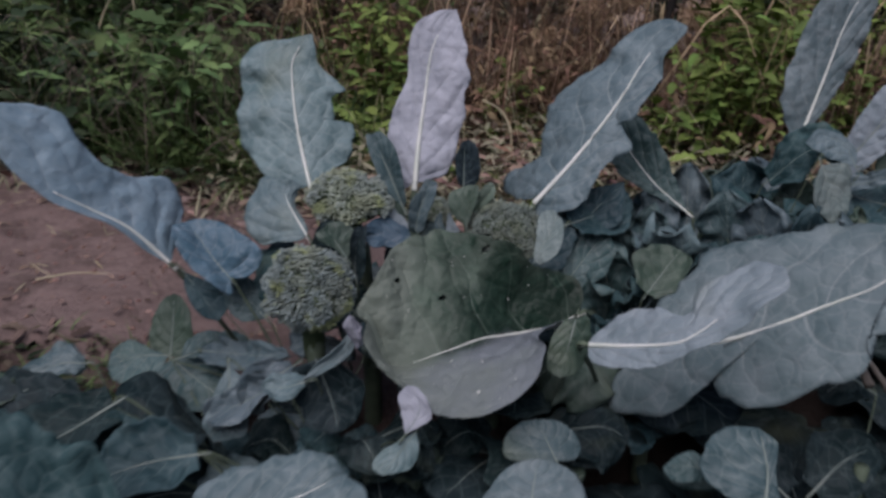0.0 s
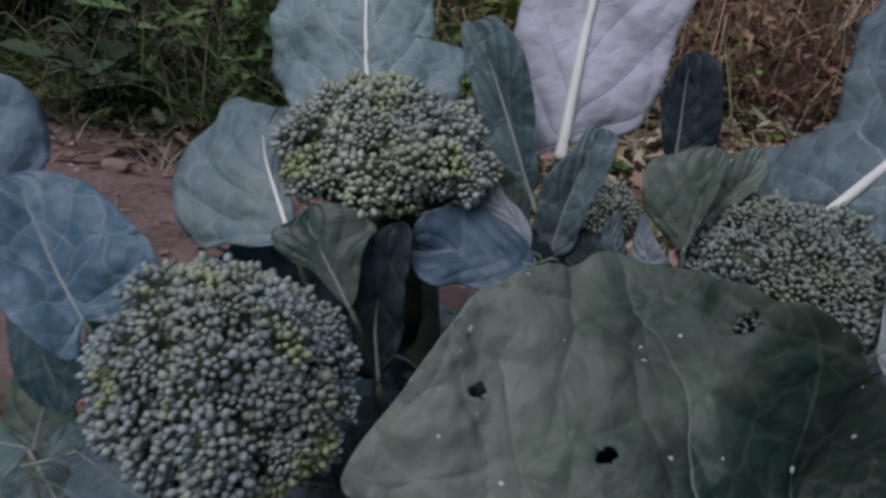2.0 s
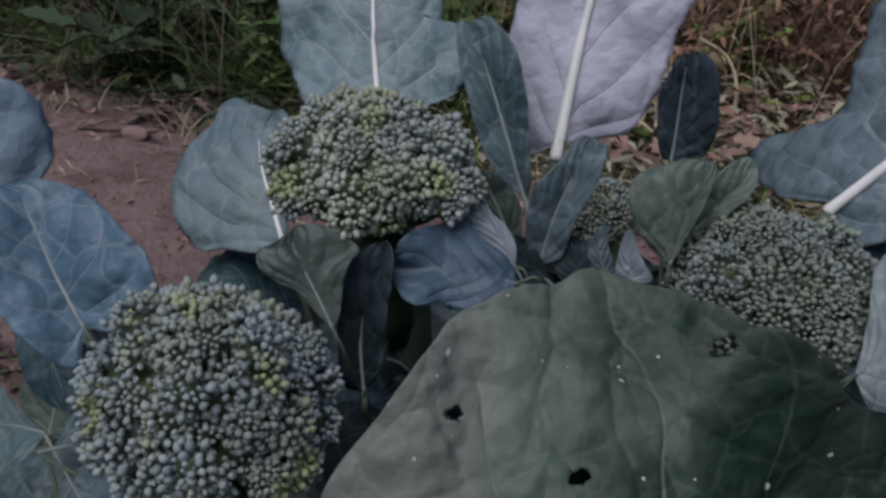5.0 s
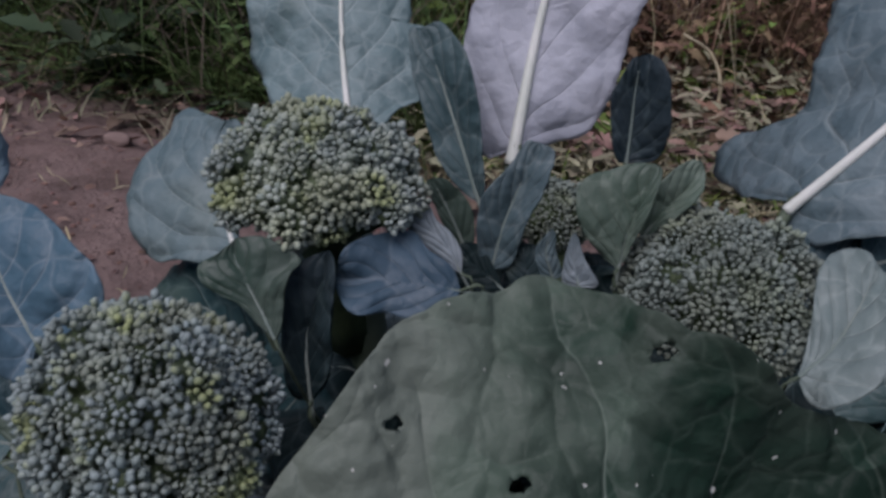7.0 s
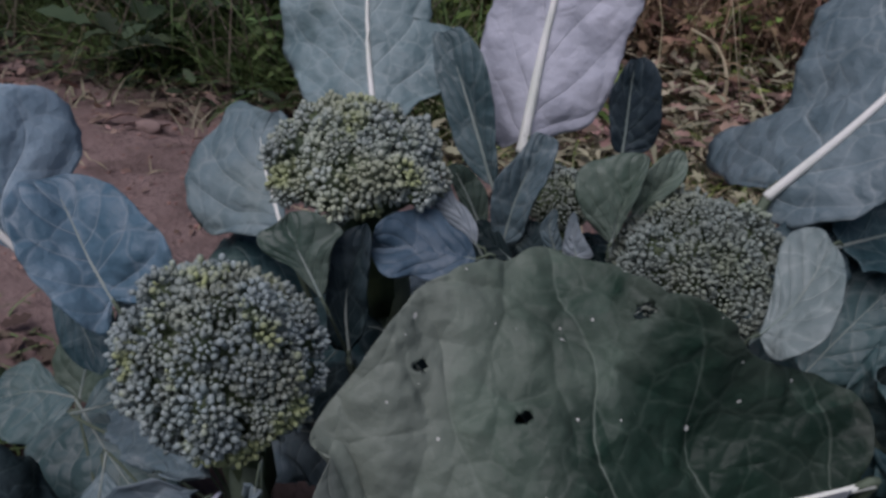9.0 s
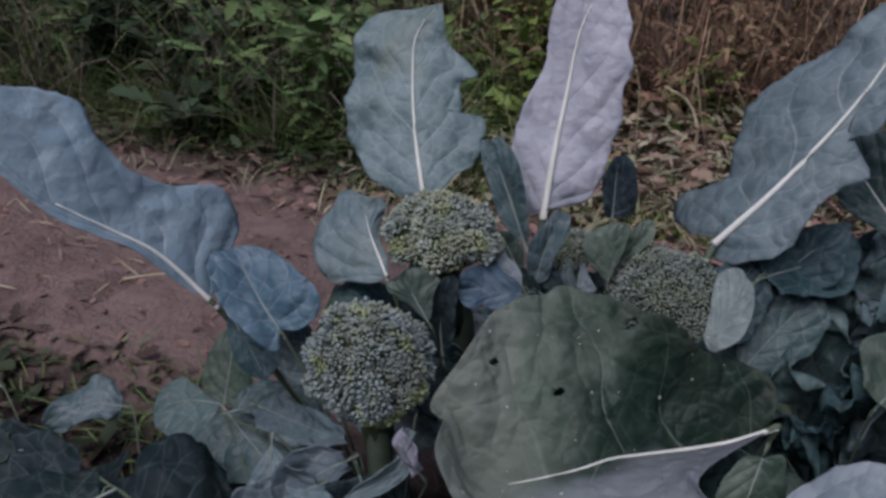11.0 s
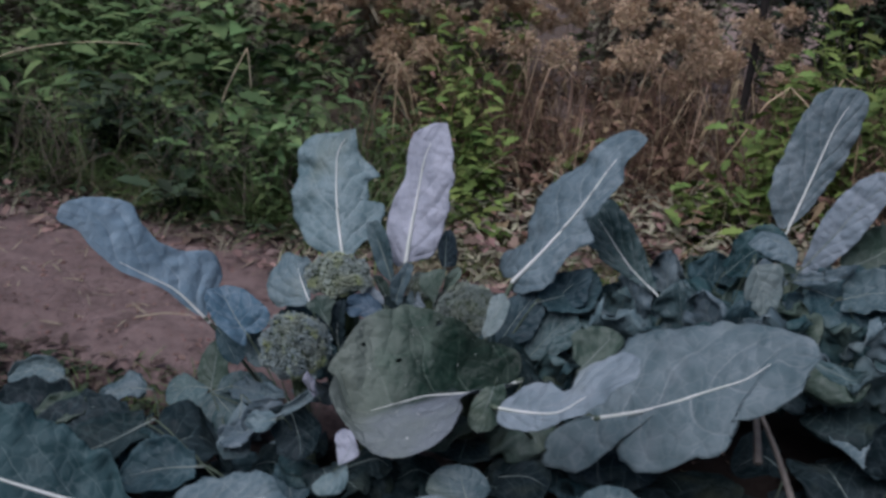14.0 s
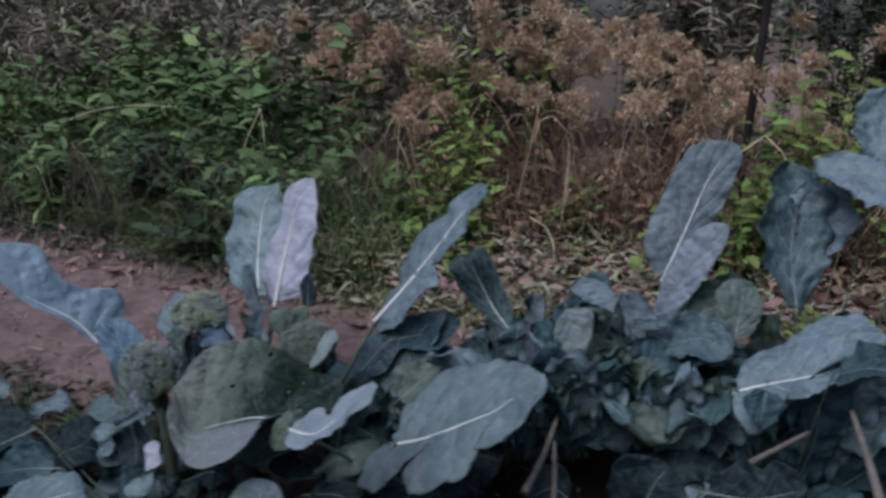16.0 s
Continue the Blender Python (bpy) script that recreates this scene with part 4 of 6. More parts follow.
# low leaves in the shade before the row
blade(plant_d, [(0.197, 0.910, 0.131), (0.199, 0.936, 0.150), (0.203, 0.956, 0.165)],
      [(-0.010, -0.055, 0.000), (0.027, -0.043, -0.006), (0.046, -0.024, 0.000)],
      [(0.016, 0.053, 0.000), (0.047, 0.051, -0.006), (0.058, 0.029, 0.000)], (0.050, -0.599, 0.799), LEAF_SILVER, (0.26, 1.1, 0.03), 0.0014)
blade(plant_d, [(0.231, 1.024, 0.119), (0.216, 1.045, 0.136), (0.203, 1.065, 0.151)],
      [(0.022, -0.052, 0.000), (0.050, -0.048, -0.008), (0.062, -0.024, 0.000)],
      [(-0.005, 0.026, 0.000), (0.016, 0.042, -0.006), (0.045, 0.025, 0.000)], (0.050, -0.599, 0.799), LEAF_MID, (0.26, 1.1, 0.03), 0.0012)
blade(plant_d, [(0.466, 0.967, 0.136), (0.472, 1.000, 0.160), (0.466, 1.039, 0.190)],
      [(-0.004, -0.043, 0.000), (0.033, -0.068, -0.010), (0.059, -0.067, -0.006), (0.086, -0.036, 0.000)],
      [(0.006, 0.016, 0.000), (0.042, 0.016, 0.000), (0.074, 0.021, 0.000)], (0.100, -0.597, 0.796), LEAF_MID, (0.46, 1.2, 0.03), 0.0024, rag=1.5)
blade(plant_d, [(0.413, 1.027, 0.132), (0.387, 1.025, 0.134), (0.357, 1.017, 0.132)],
      [(0.013, -0.015, 0.000), (0.044, -0.015, 0.000)],
      [(0.008, 0.023, 0.000), (0.034, 0.018, 0.000)], (0.100, -0.597, 0.796), LEAF_MID, (0.46, 1.2, 0.03), 0.0010)
# pale curled leaf hanging below the largest head
blade(plant_a, [(0.049, 0.944, 0.184), (0.060, 0.955, 0.202), (0.060, 0.964, 0.216), (0.044, 0.971, 0.232)],
      [(0.025, -0.007, 0.004), (0.044, -0.010, 0.008)],
      [(0.018, 0.029, 0.004), (0.035, 0.026, 0.008), (0.051, 0.013, 0.000)], (0.101, -0.858, 0.504), LEAF_PALE, (0.0, 1.06, 0.08), 0.0010, rag=2.0)
blade(plant_a, [(0.060, 0.952, 0.184), (0.045, 0.937, 0.165), (0.028, 0.918, 0.144)],
      [(0.015, -0.017, 0.000), (0.035, -0.021, -0.004), (0.050, -0.012, 0.000)],
      [(0.021, 0.009, 0.000), (0.043, 0.018, -0.004), (0.061, 0.014, 0.000)], (0.100, -0.796, 0.597), LEAF_BLUE, (0.0, 1.05, 0.06), 0.0012, rag=1.6)
# near leaf with a torn curled tip
blade(plant_h, [(-0.152, 0.800, 0.133), (-0.101, 0.816, 0.148), (-0.050, 0.832, 0.164), (-0.003, 0.858, 0.184)],
      [(0.023, -0.043, 0.000), (0.082, -0.045, 0.006), (0.127, -0.043, 0.000), (0.160, -0.019, 0.012)],
      [(0.042, 0.051, 0.000), (0.115, 0.074, 0.000), (0.172, 0.063, 0.000), (0.184, 0.034, 0.006)], (-0.101, -0.504, 0.858), LEAF_SLATE, (-0.02, 0.95, 0.02), 0.0029, rag=1.8)
# dark arching leaf with a long pale rib
blade(plant_e, [(0.473, 1.634, 0.280), (0.409, 1.660, 0.323), (0.350, 1.693, 0.382), (0.305, 1.719, 0.428)],
      [(0.097, -0.039, 0.006), (0.176, -0.053, 0.012), (0.229, -0.052, 0.008), (0.254, -0.026, 0.000)],
      [(0.049, 0.019, 0.000), (0.111, 0.038, 0.012), (0.176, 0.051, 0.012), (0.231, 0.039, 0.000)], (-0.101, -0.909, 0.404), LEAF_MID, (0.52, 1.62, 0.06), 0.0027, rag=2.0, ruffle=2.0)
# dark leaf between the two larger heads
blade(plant_b, [(-0.057, 1.187, 0.257), (-0.064, 1.194, 0.287), (-0.062, 1.202, 0.316), (-0.056, 1.207, 0.334)],
      [(0.007, -0.013, 0.004), (0.038, -0.018, 0.010), (0.063, -0.020, 0.010), (0.074, -0.013, 0.000)],
      [(0.021, 0.009, 0.004), (0.048, 0.007, 0.010), (0.069, 0.005, 0.006)], (0.101, -0.962, 0.253), LEAF_DARK, (-0.05, 1.30, 0.10), 0.0014)
# tall upright leaves further along the row
blade(plant_f, [(0.733, 1.900, 0.391), (0.750, 1.920, 0.446), (0.775, 1.950, 0.535), (0.799, 1.979, 0.619), (0.839, 2.011, 0.704)],
      [(0.000, -0.029, 0.000), (0.062, -0.080, 0.008), (0.154, -0.087, 0.000), (0.269, -0.086, 0.008), (0.326, -0.057, 0.000)],
      [(0.072, 0.025, 0.000), (0.207, 0.047, -0.008), (0.303, 0.038, 0.000), (0.344, 0.021, 0.000)], (0.198, -0.943, 0.268), LEAF_SILVER, (0.74, 1.84, 0.06), 0.0040)
blade(plant_f, [(0.747, 1.729, 0.346), (0.795, 1.723, 0.432), (0.832, 1.718, 0.503), (0.882, 1.710, 0.578)],
      [(0.101, -0.037, 0.006), (0.190, -0.047, 0.000), (0.246, -0.030, 0.000)],
      [(0.023, 0.027, 0.000), (0.116, 0.037, 0.006), (0.208, 0.027, 0.000), (0.257, 0.012, 0.000)], (-0.314, -0.943, 0.105), LEAF_FROST, (0.74, 1.80, 0.06), 0.0024, quilt=0.5)
blade(plant_e, [(0.629, 1.475, 0.426), (0.647, 1.461, 0.383), (0.669, 1.445, 0.333)],
      [(0.014, -0.046, 0.004), (0.066, -0.030, 0.000), (0.097, -0.011, 0.000)],
      [(0.024, 0.026, 0.004), (0.059, 0.034, 0.004), (0.090, 0.017, 0.000)], (0.304, -0.862, 0.406), LEAF_TEAL, (0.55, 1.52, 0.06), 0.0010, rag=1.6)
blade(plant_e, [(0.707, 1.533, 0.415), (0.686, 1.546, 0.445), (0.648, 1.546, 0.460), (0.616, 1.530, 0.448)],
      [(0.035, -0.004, 0.000), (0.066, -0.005, 0.000)],
      [(0.009, 0.030, 0.000), (0.044, 0.044, 0.000), (0.080, 0.035, 0.000)], (0.207, -0.830, 0.518), LEAF_SLATE, (0.55, 1.52, 0.06), 0.0010, rag=1.8)
blade(plant_f, [(0.931, 1.604, 0.371), (0.931, 1.636, 0.426), (0.927, 1.669, 0.481)],
      [(0.021, -0.034, 0.000), (0.074, -0.051, 0.008), (0.118, -0.032, 0.000)],
      [(0.034, 0.037, 0.000), (0.080, 0.038, 0.008), (0.118, 0.022, 0.000)], (0.101, -0.858, 0.504), LEAF_GREEN, (0.78, 1.78, 0.06), 0.0016, rag=1.8)
blade(plant_g, [(0.833, 1.570, 0.337), (0.880, 1.600, 0.360), (0.935, 1.580, 0.345)],
      [(0.008, -0.038, 0.000), (0.055, -0.060, 0.006), (0.093, -0.040, 0.000)],
      [(0.035, 0.017, 0.000), (0.077, 0.015, 0.000)], (0.000, -0.600, 0.800), LEAF_MID, (1.0, 1.62, 0.05), 0.0012, rag=1.6)
# wavy leaf at the end of the row
blade(plant_g, [(0.955, 1.511, 0.310), (0.991, 1.522, 0.325), (1.050, 1.535, 0.347), (1.112, 1.553, 0.372), (1.191, 1.614, 0.426)],
      [(0.020, -0.048, 0.000), (0.051, -0.061, 0.008), (0.111, -0.070, 0.000), (0.151, -0.083, 0.008), (0.209, -0.092, 0.000), (0.267, -0.079, 0.000)],
      [(-0.009, 0.004, 0.000), (-0.023, 0.044, -0.012), (-0.005, 0.083, -0.014), (0.035, 0.080, -0.008), (0.064, 0.047, 0.000), (0.104, 0.058, -0.008), (0.162, 0.051, 0.000), (0.225, 0.033, 0.000)], (-0.199, -0.497, 0.845), LEAF_SLATE, (1.02, 1.62, 0.05), 0.0032, reach=0.6, rag=1.4)
blade(plant_g, [(0.937, 1.571, 0.285), (0.908, 1.536, 0.263), (0.889, 1.504, 0.241)],
      [(0.033, -0.029, 0.000), (0.075, -0.028, -0.005)],
      [(0.037, 0.033, 0.000), (0.074, 0.028, -0.005)], (0.100, -0.597, 0.796), LEAF_DEEP, (1.0, 1.62, 0.05), 0.0010)
# added filler leaf closes a gap; near-black, with the gap's shade in its colour
blade(plant_b, [(0.018, 1.295, 0.292), (0.001, 1.297, 0.301), (-0.019, 1.299, 0.310)],
      [(0.009, -0.011, 0.000), (0.029, -0.013, 0.000)],
      [(0.020, 0.010, 0.000), (0.036, 0.011, 0.000)], (0.101, -0.909, 0.404), LEAF_DARK, (0.0, 1.32, 0.08), 0.0010)
blade(plant_c, [(0.032, 1.301, 0.291), (0.026, 1.308, 0.306), (0.021, 1.314, 0.319)],
      [(0.010, -0.011, 0.000), (0.026, -0.010, 0.000)],
      [(0.003, 0.013, 0.000), (0.023, 0.014, 0.000)], (0.000, -0.914, 0.406), LEAF_DARK, (0.06, 1.32, 0.1), 0.0010)
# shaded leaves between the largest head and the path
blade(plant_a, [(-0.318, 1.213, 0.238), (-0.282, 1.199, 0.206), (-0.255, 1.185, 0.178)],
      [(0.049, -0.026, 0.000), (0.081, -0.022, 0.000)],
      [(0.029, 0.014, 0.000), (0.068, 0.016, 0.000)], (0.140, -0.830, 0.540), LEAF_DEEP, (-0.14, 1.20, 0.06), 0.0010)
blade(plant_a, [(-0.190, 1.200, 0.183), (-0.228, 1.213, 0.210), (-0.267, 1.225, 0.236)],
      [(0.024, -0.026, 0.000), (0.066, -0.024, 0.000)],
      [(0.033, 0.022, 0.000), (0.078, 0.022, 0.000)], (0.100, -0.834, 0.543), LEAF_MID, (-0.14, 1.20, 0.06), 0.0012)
# leaf darkened from slate: the hollow's shade is put into its colour
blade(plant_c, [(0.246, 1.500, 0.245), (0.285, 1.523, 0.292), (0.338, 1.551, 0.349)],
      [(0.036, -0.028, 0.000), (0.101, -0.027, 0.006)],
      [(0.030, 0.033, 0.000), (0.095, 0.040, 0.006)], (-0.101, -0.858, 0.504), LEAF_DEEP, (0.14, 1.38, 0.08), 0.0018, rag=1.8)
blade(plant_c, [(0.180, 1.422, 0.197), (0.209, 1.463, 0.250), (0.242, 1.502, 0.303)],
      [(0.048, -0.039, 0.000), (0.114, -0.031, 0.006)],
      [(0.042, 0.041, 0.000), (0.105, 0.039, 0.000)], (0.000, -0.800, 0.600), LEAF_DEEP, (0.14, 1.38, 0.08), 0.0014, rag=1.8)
blade(plant_d, [(0.239, 1.433, 0.173), (0.278, 1.476, 0.223), (0.318, 1.516, 0.270)],
      [(0.042, -0.039, 0.000), (0.110, -0.032, 0.006)],
      [(0.049, 0.038, 0.000), (0.115, 0.039, 0.000)], (0.100, -0.796, 0.597), LEAF_MID, (0.36, 1.36, 0.05), 0.0014, rag=1.8)
# added near-black leaf behind a hole, standing for the shade seen through it
blade(plant_c, [(0.097, 1.258, 0.278), (0.113, 1.272, 0.292), (0.133, 1.283, 0.303)],
      [(0.012, -0.014, 0.000), (0.035, -0.013, 0.000)],
      [(0.014, 0.016, 0.000), (0.041, 0.015, 0.000)], (0.000, -0.707, 0.707), LEAF_DARK, (0.12, 1.36, 0.08), 0.0010)
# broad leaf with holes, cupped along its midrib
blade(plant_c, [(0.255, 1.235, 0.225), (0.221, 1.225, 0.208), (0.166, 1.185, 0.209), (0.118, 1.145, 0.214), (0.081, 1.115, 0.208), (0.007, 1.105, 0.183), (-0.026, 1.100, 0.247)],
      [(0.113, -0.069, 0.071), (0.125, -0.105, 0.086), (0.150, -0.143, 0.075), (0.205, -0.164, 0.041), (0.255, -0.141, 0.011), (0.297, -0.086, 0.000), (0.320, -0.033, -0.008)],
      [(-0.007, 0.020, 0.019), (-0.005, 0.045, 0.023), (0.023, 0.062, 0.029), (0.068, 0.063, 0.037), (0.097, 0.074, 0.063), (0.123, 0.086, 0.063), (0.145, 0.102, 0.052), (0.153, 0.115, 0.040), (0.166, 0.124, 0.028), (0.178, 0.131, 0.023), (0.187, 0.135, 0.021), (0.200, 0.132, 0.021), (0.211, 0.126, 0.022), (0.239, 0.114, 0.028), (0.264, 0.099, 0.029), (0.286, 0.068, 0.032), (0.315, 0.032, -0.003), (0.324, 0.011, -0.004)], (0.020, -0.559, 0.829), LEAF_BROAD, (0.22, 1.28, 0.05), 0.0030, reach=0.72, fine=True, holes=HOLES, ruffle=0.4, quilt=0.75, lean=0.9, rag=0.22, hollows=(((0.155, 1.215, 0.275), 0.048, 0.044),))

# plant with the rounded head behind the broad leaf
# darker than its slate blue, with the hollow's shade put into the colour
leaf(plant_c, [(0.250, 1.480, 0.285), (0.310, 1.540, 0.295), (0.349, 1.580, 0.322)], (0.029, 0.049, 0.041, 0.010), (0.029, 0.049, 0.041, 0.010), (-0.142, -0.807, 0.574), mat=LEAF_DEEP, rib=0.003, stalk=(0.14, 1.38, 0.08))

# plant with the largest head, low at the edge of the path
leaf(plant_a, [(-0.018, 1.010, 0.255), (-0.027, 1.000, 0.277), (-0.030, 1.000, 0.295)], (0.005, 0.009, 0.011, 0.005), (0.004, 0.008, 0.011, 0.005), (0.000, -0.940, 0.342), mat=LEAF_PALE, stalk=(-0.05, 1.05, 0.12), rib=0.001)
leaf(plant_a, [(-0.082, 1.000, 0.203), (-0.110, 1.000, 0.192), (-0.134, 1.000, 0.193)], (0.008, 0.021, 0.018, 0.006), (0.008, 0.018, 0.018, 0.006), (0.000, -0.707, 0.707), mat=LEAF_BLUE, stalk=(-0.06, 1.06, 0.10), rib=0.002)
leaf(plant_a, [(-0.076, 1.030, 0.219), (-0.051, 1.020, 0.165), (-0.039, 1.000, 0.139)], (0.028, 0.042, 0.035, 0.010), (0.028, 0.042, 0.035, 0.010), (0.000, -0.866, 0.500), mat=LEAF_DARK, stalk=(-0.05, 1.08, 0.10), rib=0.002)
leaf(plant_a, [(-0.310, 1.260, 0.086), (-0.231, 1.210, 0.115), (-0.139, 1.150, 0.153)], (0.012, 0.022, 0.023, 0.019, 0.008), (0.014, 0.029, 0.030, 0.021, 0.008), (0.000, -0.707, 0.707), mat=LEAF_SLATE, stalk=(-0.13, 1.16, 0.03), rib=0.002, ripple=0.012, ruffle=0.006)
leaf(plant_a, [(-0.151, 1.100, 0.133), (-0.191, 1.100, 0.103), (-0.245, 1.100, 0.070)], (0.016, 0.031, 0.036, 0.030, 0.012), (0.016, 0.028, 0.030, 0.025, 0.010), (0.000, -0.616, 0.788), mat=LEAF_SLATE, stalk=(-0.09, 1.12, 0.02), rib=0.002, ripple=0.012, ruffle=0.006)
leaf(plant_a, [(-0.035, 1.040, 0.270), (-0.039, 1.030, 0.238), (-0.083, 1.000, 0.208)], (0.004, 0.007, 0.008, 0.011, 0.007), (0.005, 0.009, 0.008, 0.007, 0.004), (0.000, -0.819, 0.574), mat=LEAF_SILVER, stalk=(-0.05, 1.06, 0.10), rib=0.001, ripple=0.010, ruffle=0.008)
leaf(plant_a, [(-0.128, 1.120, 0.156), (-0.163, 1.110, 0.129), (-0.183, 1.100, 0.087)], (0.013, 0.025, 0.027, 0.021, 0.006), (0.013, 0.029, 0.030, 0.022, 0.006), (0.000, -0.707, 0.707), mat=LEAF_SLATE, stalk=(-0.09, 1.12, 0.03), rib=0.002, ripple=0.014, ruffle=0.008)
leaf(plant_h, [(-0.482, 1.220, 0.063), (-0.520, 1.210, 0.061), (-0.566, 1.180, 0.035)], (0.009, 0.025, 0.028, 0.023, 0.009), (0.015, 0.034, 0.040, 0.027, 0.009), (0.000, -0.707, 0.707), mat=LEAF_SLATE, stalk=(-0.32, 1.06, -0.04), rib=0.002, ripple=0.014, ruffle=0.008)
leaf(plant_h, [(-0.661, 1.200, 0.062), (-0.712, 1.200, 0.072), (-0.784, 1.180, 0.048)], (0.015, 0.032, 0.036, 0.028, 0.009), (0.015, 0.026, 0.028, 0.023, 0.009), (0.000, -0.707, 0.707), mat=LEAF_SLATE, stalk=(-0.42, 1.06, -0.04), rib=0.002, ripple=0.012)
leaf(plant_h, [(-0.489, 1.060, 0.104), (-0.544, 1.060, 0.092), (-0.593, 1.040, 0.080)], (0.016, 0.038, 0.042, 0.033, 0.010), (0.015, 0.030, 0.033, 0.025, 0.008), (0.000, -0.643, 0.766), mat=LEAF_GREEN, stalk=(-0.36, 1.0, -0.06), rib=0.002, ripple=0.014)

# low plant beside the broad leaf with two near-lying leaves
leaf(plant_d, [(0.359, 1.300, 0.244), (0.384, 1.330, 0.271), (0.410, 1.360, 0.299)], (0.025, 0.046, 0.043, 0.010), (0.021, 0.038, 0.034, 0.010), (0.000, -0.819, 0.574), mat=LEAF_GREEN, stalk=(0.36, 1.36, 0.05), rib=0.002)

# dark plant with drooping leaves behind
leaf(plant_e, [(0.594, 1.600, 0.362), (0.645, 1.580, 0.427), (0.699, 1.550, 0.433)], (0.023, 0.045, 0.044, 0.011), (0.023, 0.045, 0.041, 0.011), (0.242, -0.664, 0.707), mat=LEAF_DEEP, stalk=(0.53, 1.60, 0.08), rib=0.002, ripple=0.016, ruffle=0.008)
leaf(plant_e, [(0.745, 1.380, 0.295), (0.797, 1.340, 0.292), (0.814, 1.320, 0.321)], (0.009, 0.016, 0.013, 0.004), (0.009, 0.016, 0.013, 0.004), (0.262, -0.720, 0.643), mat=LEAF_MID, stalk=(0.55, 1.52, 0.06), rib=0.002)
leaf(plant_f, [(0.813, 1.600, 0.344), (0.870, 1.580, 0.374), (0.934, 1.550, 0.370)], (0.033, 0.047, 0.049, 0.034), (0.030, 0.050, 0.052, 0.034), (0.220, -0.604, 0.766), mat=LEAF_MID, stalk=(0.74, 1.76, 0.06), rib=0.0025, ripple=0.006)

# tall plant with upright blue leaves
leaf(plant_f, [(0.762, 1.660, 0.335), (0.828, 1.620, 0.337), (0.927, 1.580, 0.383)], (0.051, 0.083, 0.072, 0.019), (0.051, 0.074, 0.072, 0.019), (0.196, -0.539, 0.819), mat=LEAF_DEEP, stalk=(0.76, 1.76, 0.06), rib=0.003, ripple=0.014, ruffle=0.007)
leaf(plant_f, [(0.830, 1.720, 0.366), (0.901, 1.760, 0.405), (0.927, 1.800, 0.435)], (0.037, 0.067, 0.061, 0.015), (0.037, 0.061, 0.055, 0.015), (0.262, -0.720, 0.643), mat=LEAF_GREEN, stalk=(0.78, 1.78, 0.06), rib=0.003, ripple=0.014, ruffle=0.007)
leaf(plant_f, [(0.725, 1.660, 0.347), (0.777, 1.630, 0.371), (0.822, 1.600, 0.415)], (0.011, 0.018, 0.014, 0.005), (0.011, 0.018, 0.014, 0.005), (0.220, -0.604, 0.766), mat=LEAF_SLATE, stalk=(0.74, 1.76, 0.08), rib=0.002, ripple=0.014, ruffle=0.007)

# plant at the end of the row
leaf(plant_g, [(1.029, 1.720, 0.421), (1.001, 1.780, 0.526), (0.997, 1.830, 0.623), (0.975, 1.860, 0.693)], (0.024, 0.067, 0.083, 0.074, 0.031), (0.024, 0.067, 0.083, 0.064, 0.031), (0.330, -0.908, 0.259), mat=LEAF_MID, ruffle=0.008, stalk=(1.02, 1.72, 0.06), rib=0.003, ripple=0.02)
leaf(plant_g, [(1.030, 1.800, 0.501), (1.038, 1.840, 0.590), (1.018, 1.860, 0.656)], (0.019, 0.051, 0.057, 0.025), (0.032, 0.076, 0.070, 0.025), (0.397, -0.852, 0.342), mat=LEAF_BLUE, stalk=(1.03, 1.72, 0.06), rib=0.002, ripple=0.012)
leaf(plant_g, [(1.134, 1.900, 0.696), (1.135, 1.950, 0.761), (1.140, 2.000, 0.845)], (0.049, 0.068, 0.068, 0.025), (0.049, 0.068, 0.068, 0.025), (0.255, -0.951, 0.174), mat=LEAF_BLUE, stalk=(1.10, 1.78, 0.06), rib=0.003, ripple=0.014, ruffle=0.007)
leaf(plant_g, [(1.191, 1.750, 0.648), (1.130, 1.800, 0.677), (1.023, 1.840, 0.706)], (0.033, 0.060, 0.055, 0.011), (0.033, 0.060, 0.048, 0.011), (0.280, -0.770, 0.574), mat=LEAF_BLUE, stalk=(1.14, 1.72, 0.06), rib=0.003, ripple=0.014, ruffle=0.007)
leaf(plant_g, [(1.005, 1.460, 0.344), (1.005, 1.440, 0.320), (1.006, 1.420, 0.291)], (0.019, 0.036, 0.031, 0.010), (0.019, 0.033, 0.029, 0.010), (0.324, -0.694, 0.643), mat=LEAF_DEEP, stalk=(1.0, 1.6, 0.05), rib=0.002, ripple=0.014, ruffle=0.007)
leaf(plant_g, [(1.117, 1.500, 0.385), (1.157, 1.480, 0.412), (1.213, 1.450, 0.425)], (0.029, 0.057, 0.055, 0.016), (0.029, 0.057, 0.055, 0.016), (0.242, -0.520, 0.819), mat=LEAF_DEEP, stalk=(1.06, 1.6, 0.05), rib=0.002, ripple=0.014, ruffle=0.007)

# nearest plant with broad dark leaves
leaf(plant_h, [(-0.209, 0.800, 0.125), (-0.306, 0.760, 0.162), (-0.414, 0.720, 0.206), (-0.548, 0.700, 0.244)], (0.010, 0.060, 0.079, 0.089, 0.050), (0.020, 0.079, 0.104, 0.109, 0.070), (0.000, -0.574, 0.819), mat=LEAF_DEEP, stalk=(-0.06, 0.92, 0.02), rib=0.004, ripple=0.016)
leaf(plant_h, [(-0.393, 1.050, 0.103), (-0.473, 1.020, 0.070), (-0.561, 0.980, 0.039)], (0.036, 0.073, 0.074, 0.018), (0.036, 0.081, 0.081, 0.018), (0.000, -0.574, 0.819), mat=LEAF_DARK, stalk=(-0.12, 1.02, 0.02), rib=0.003)
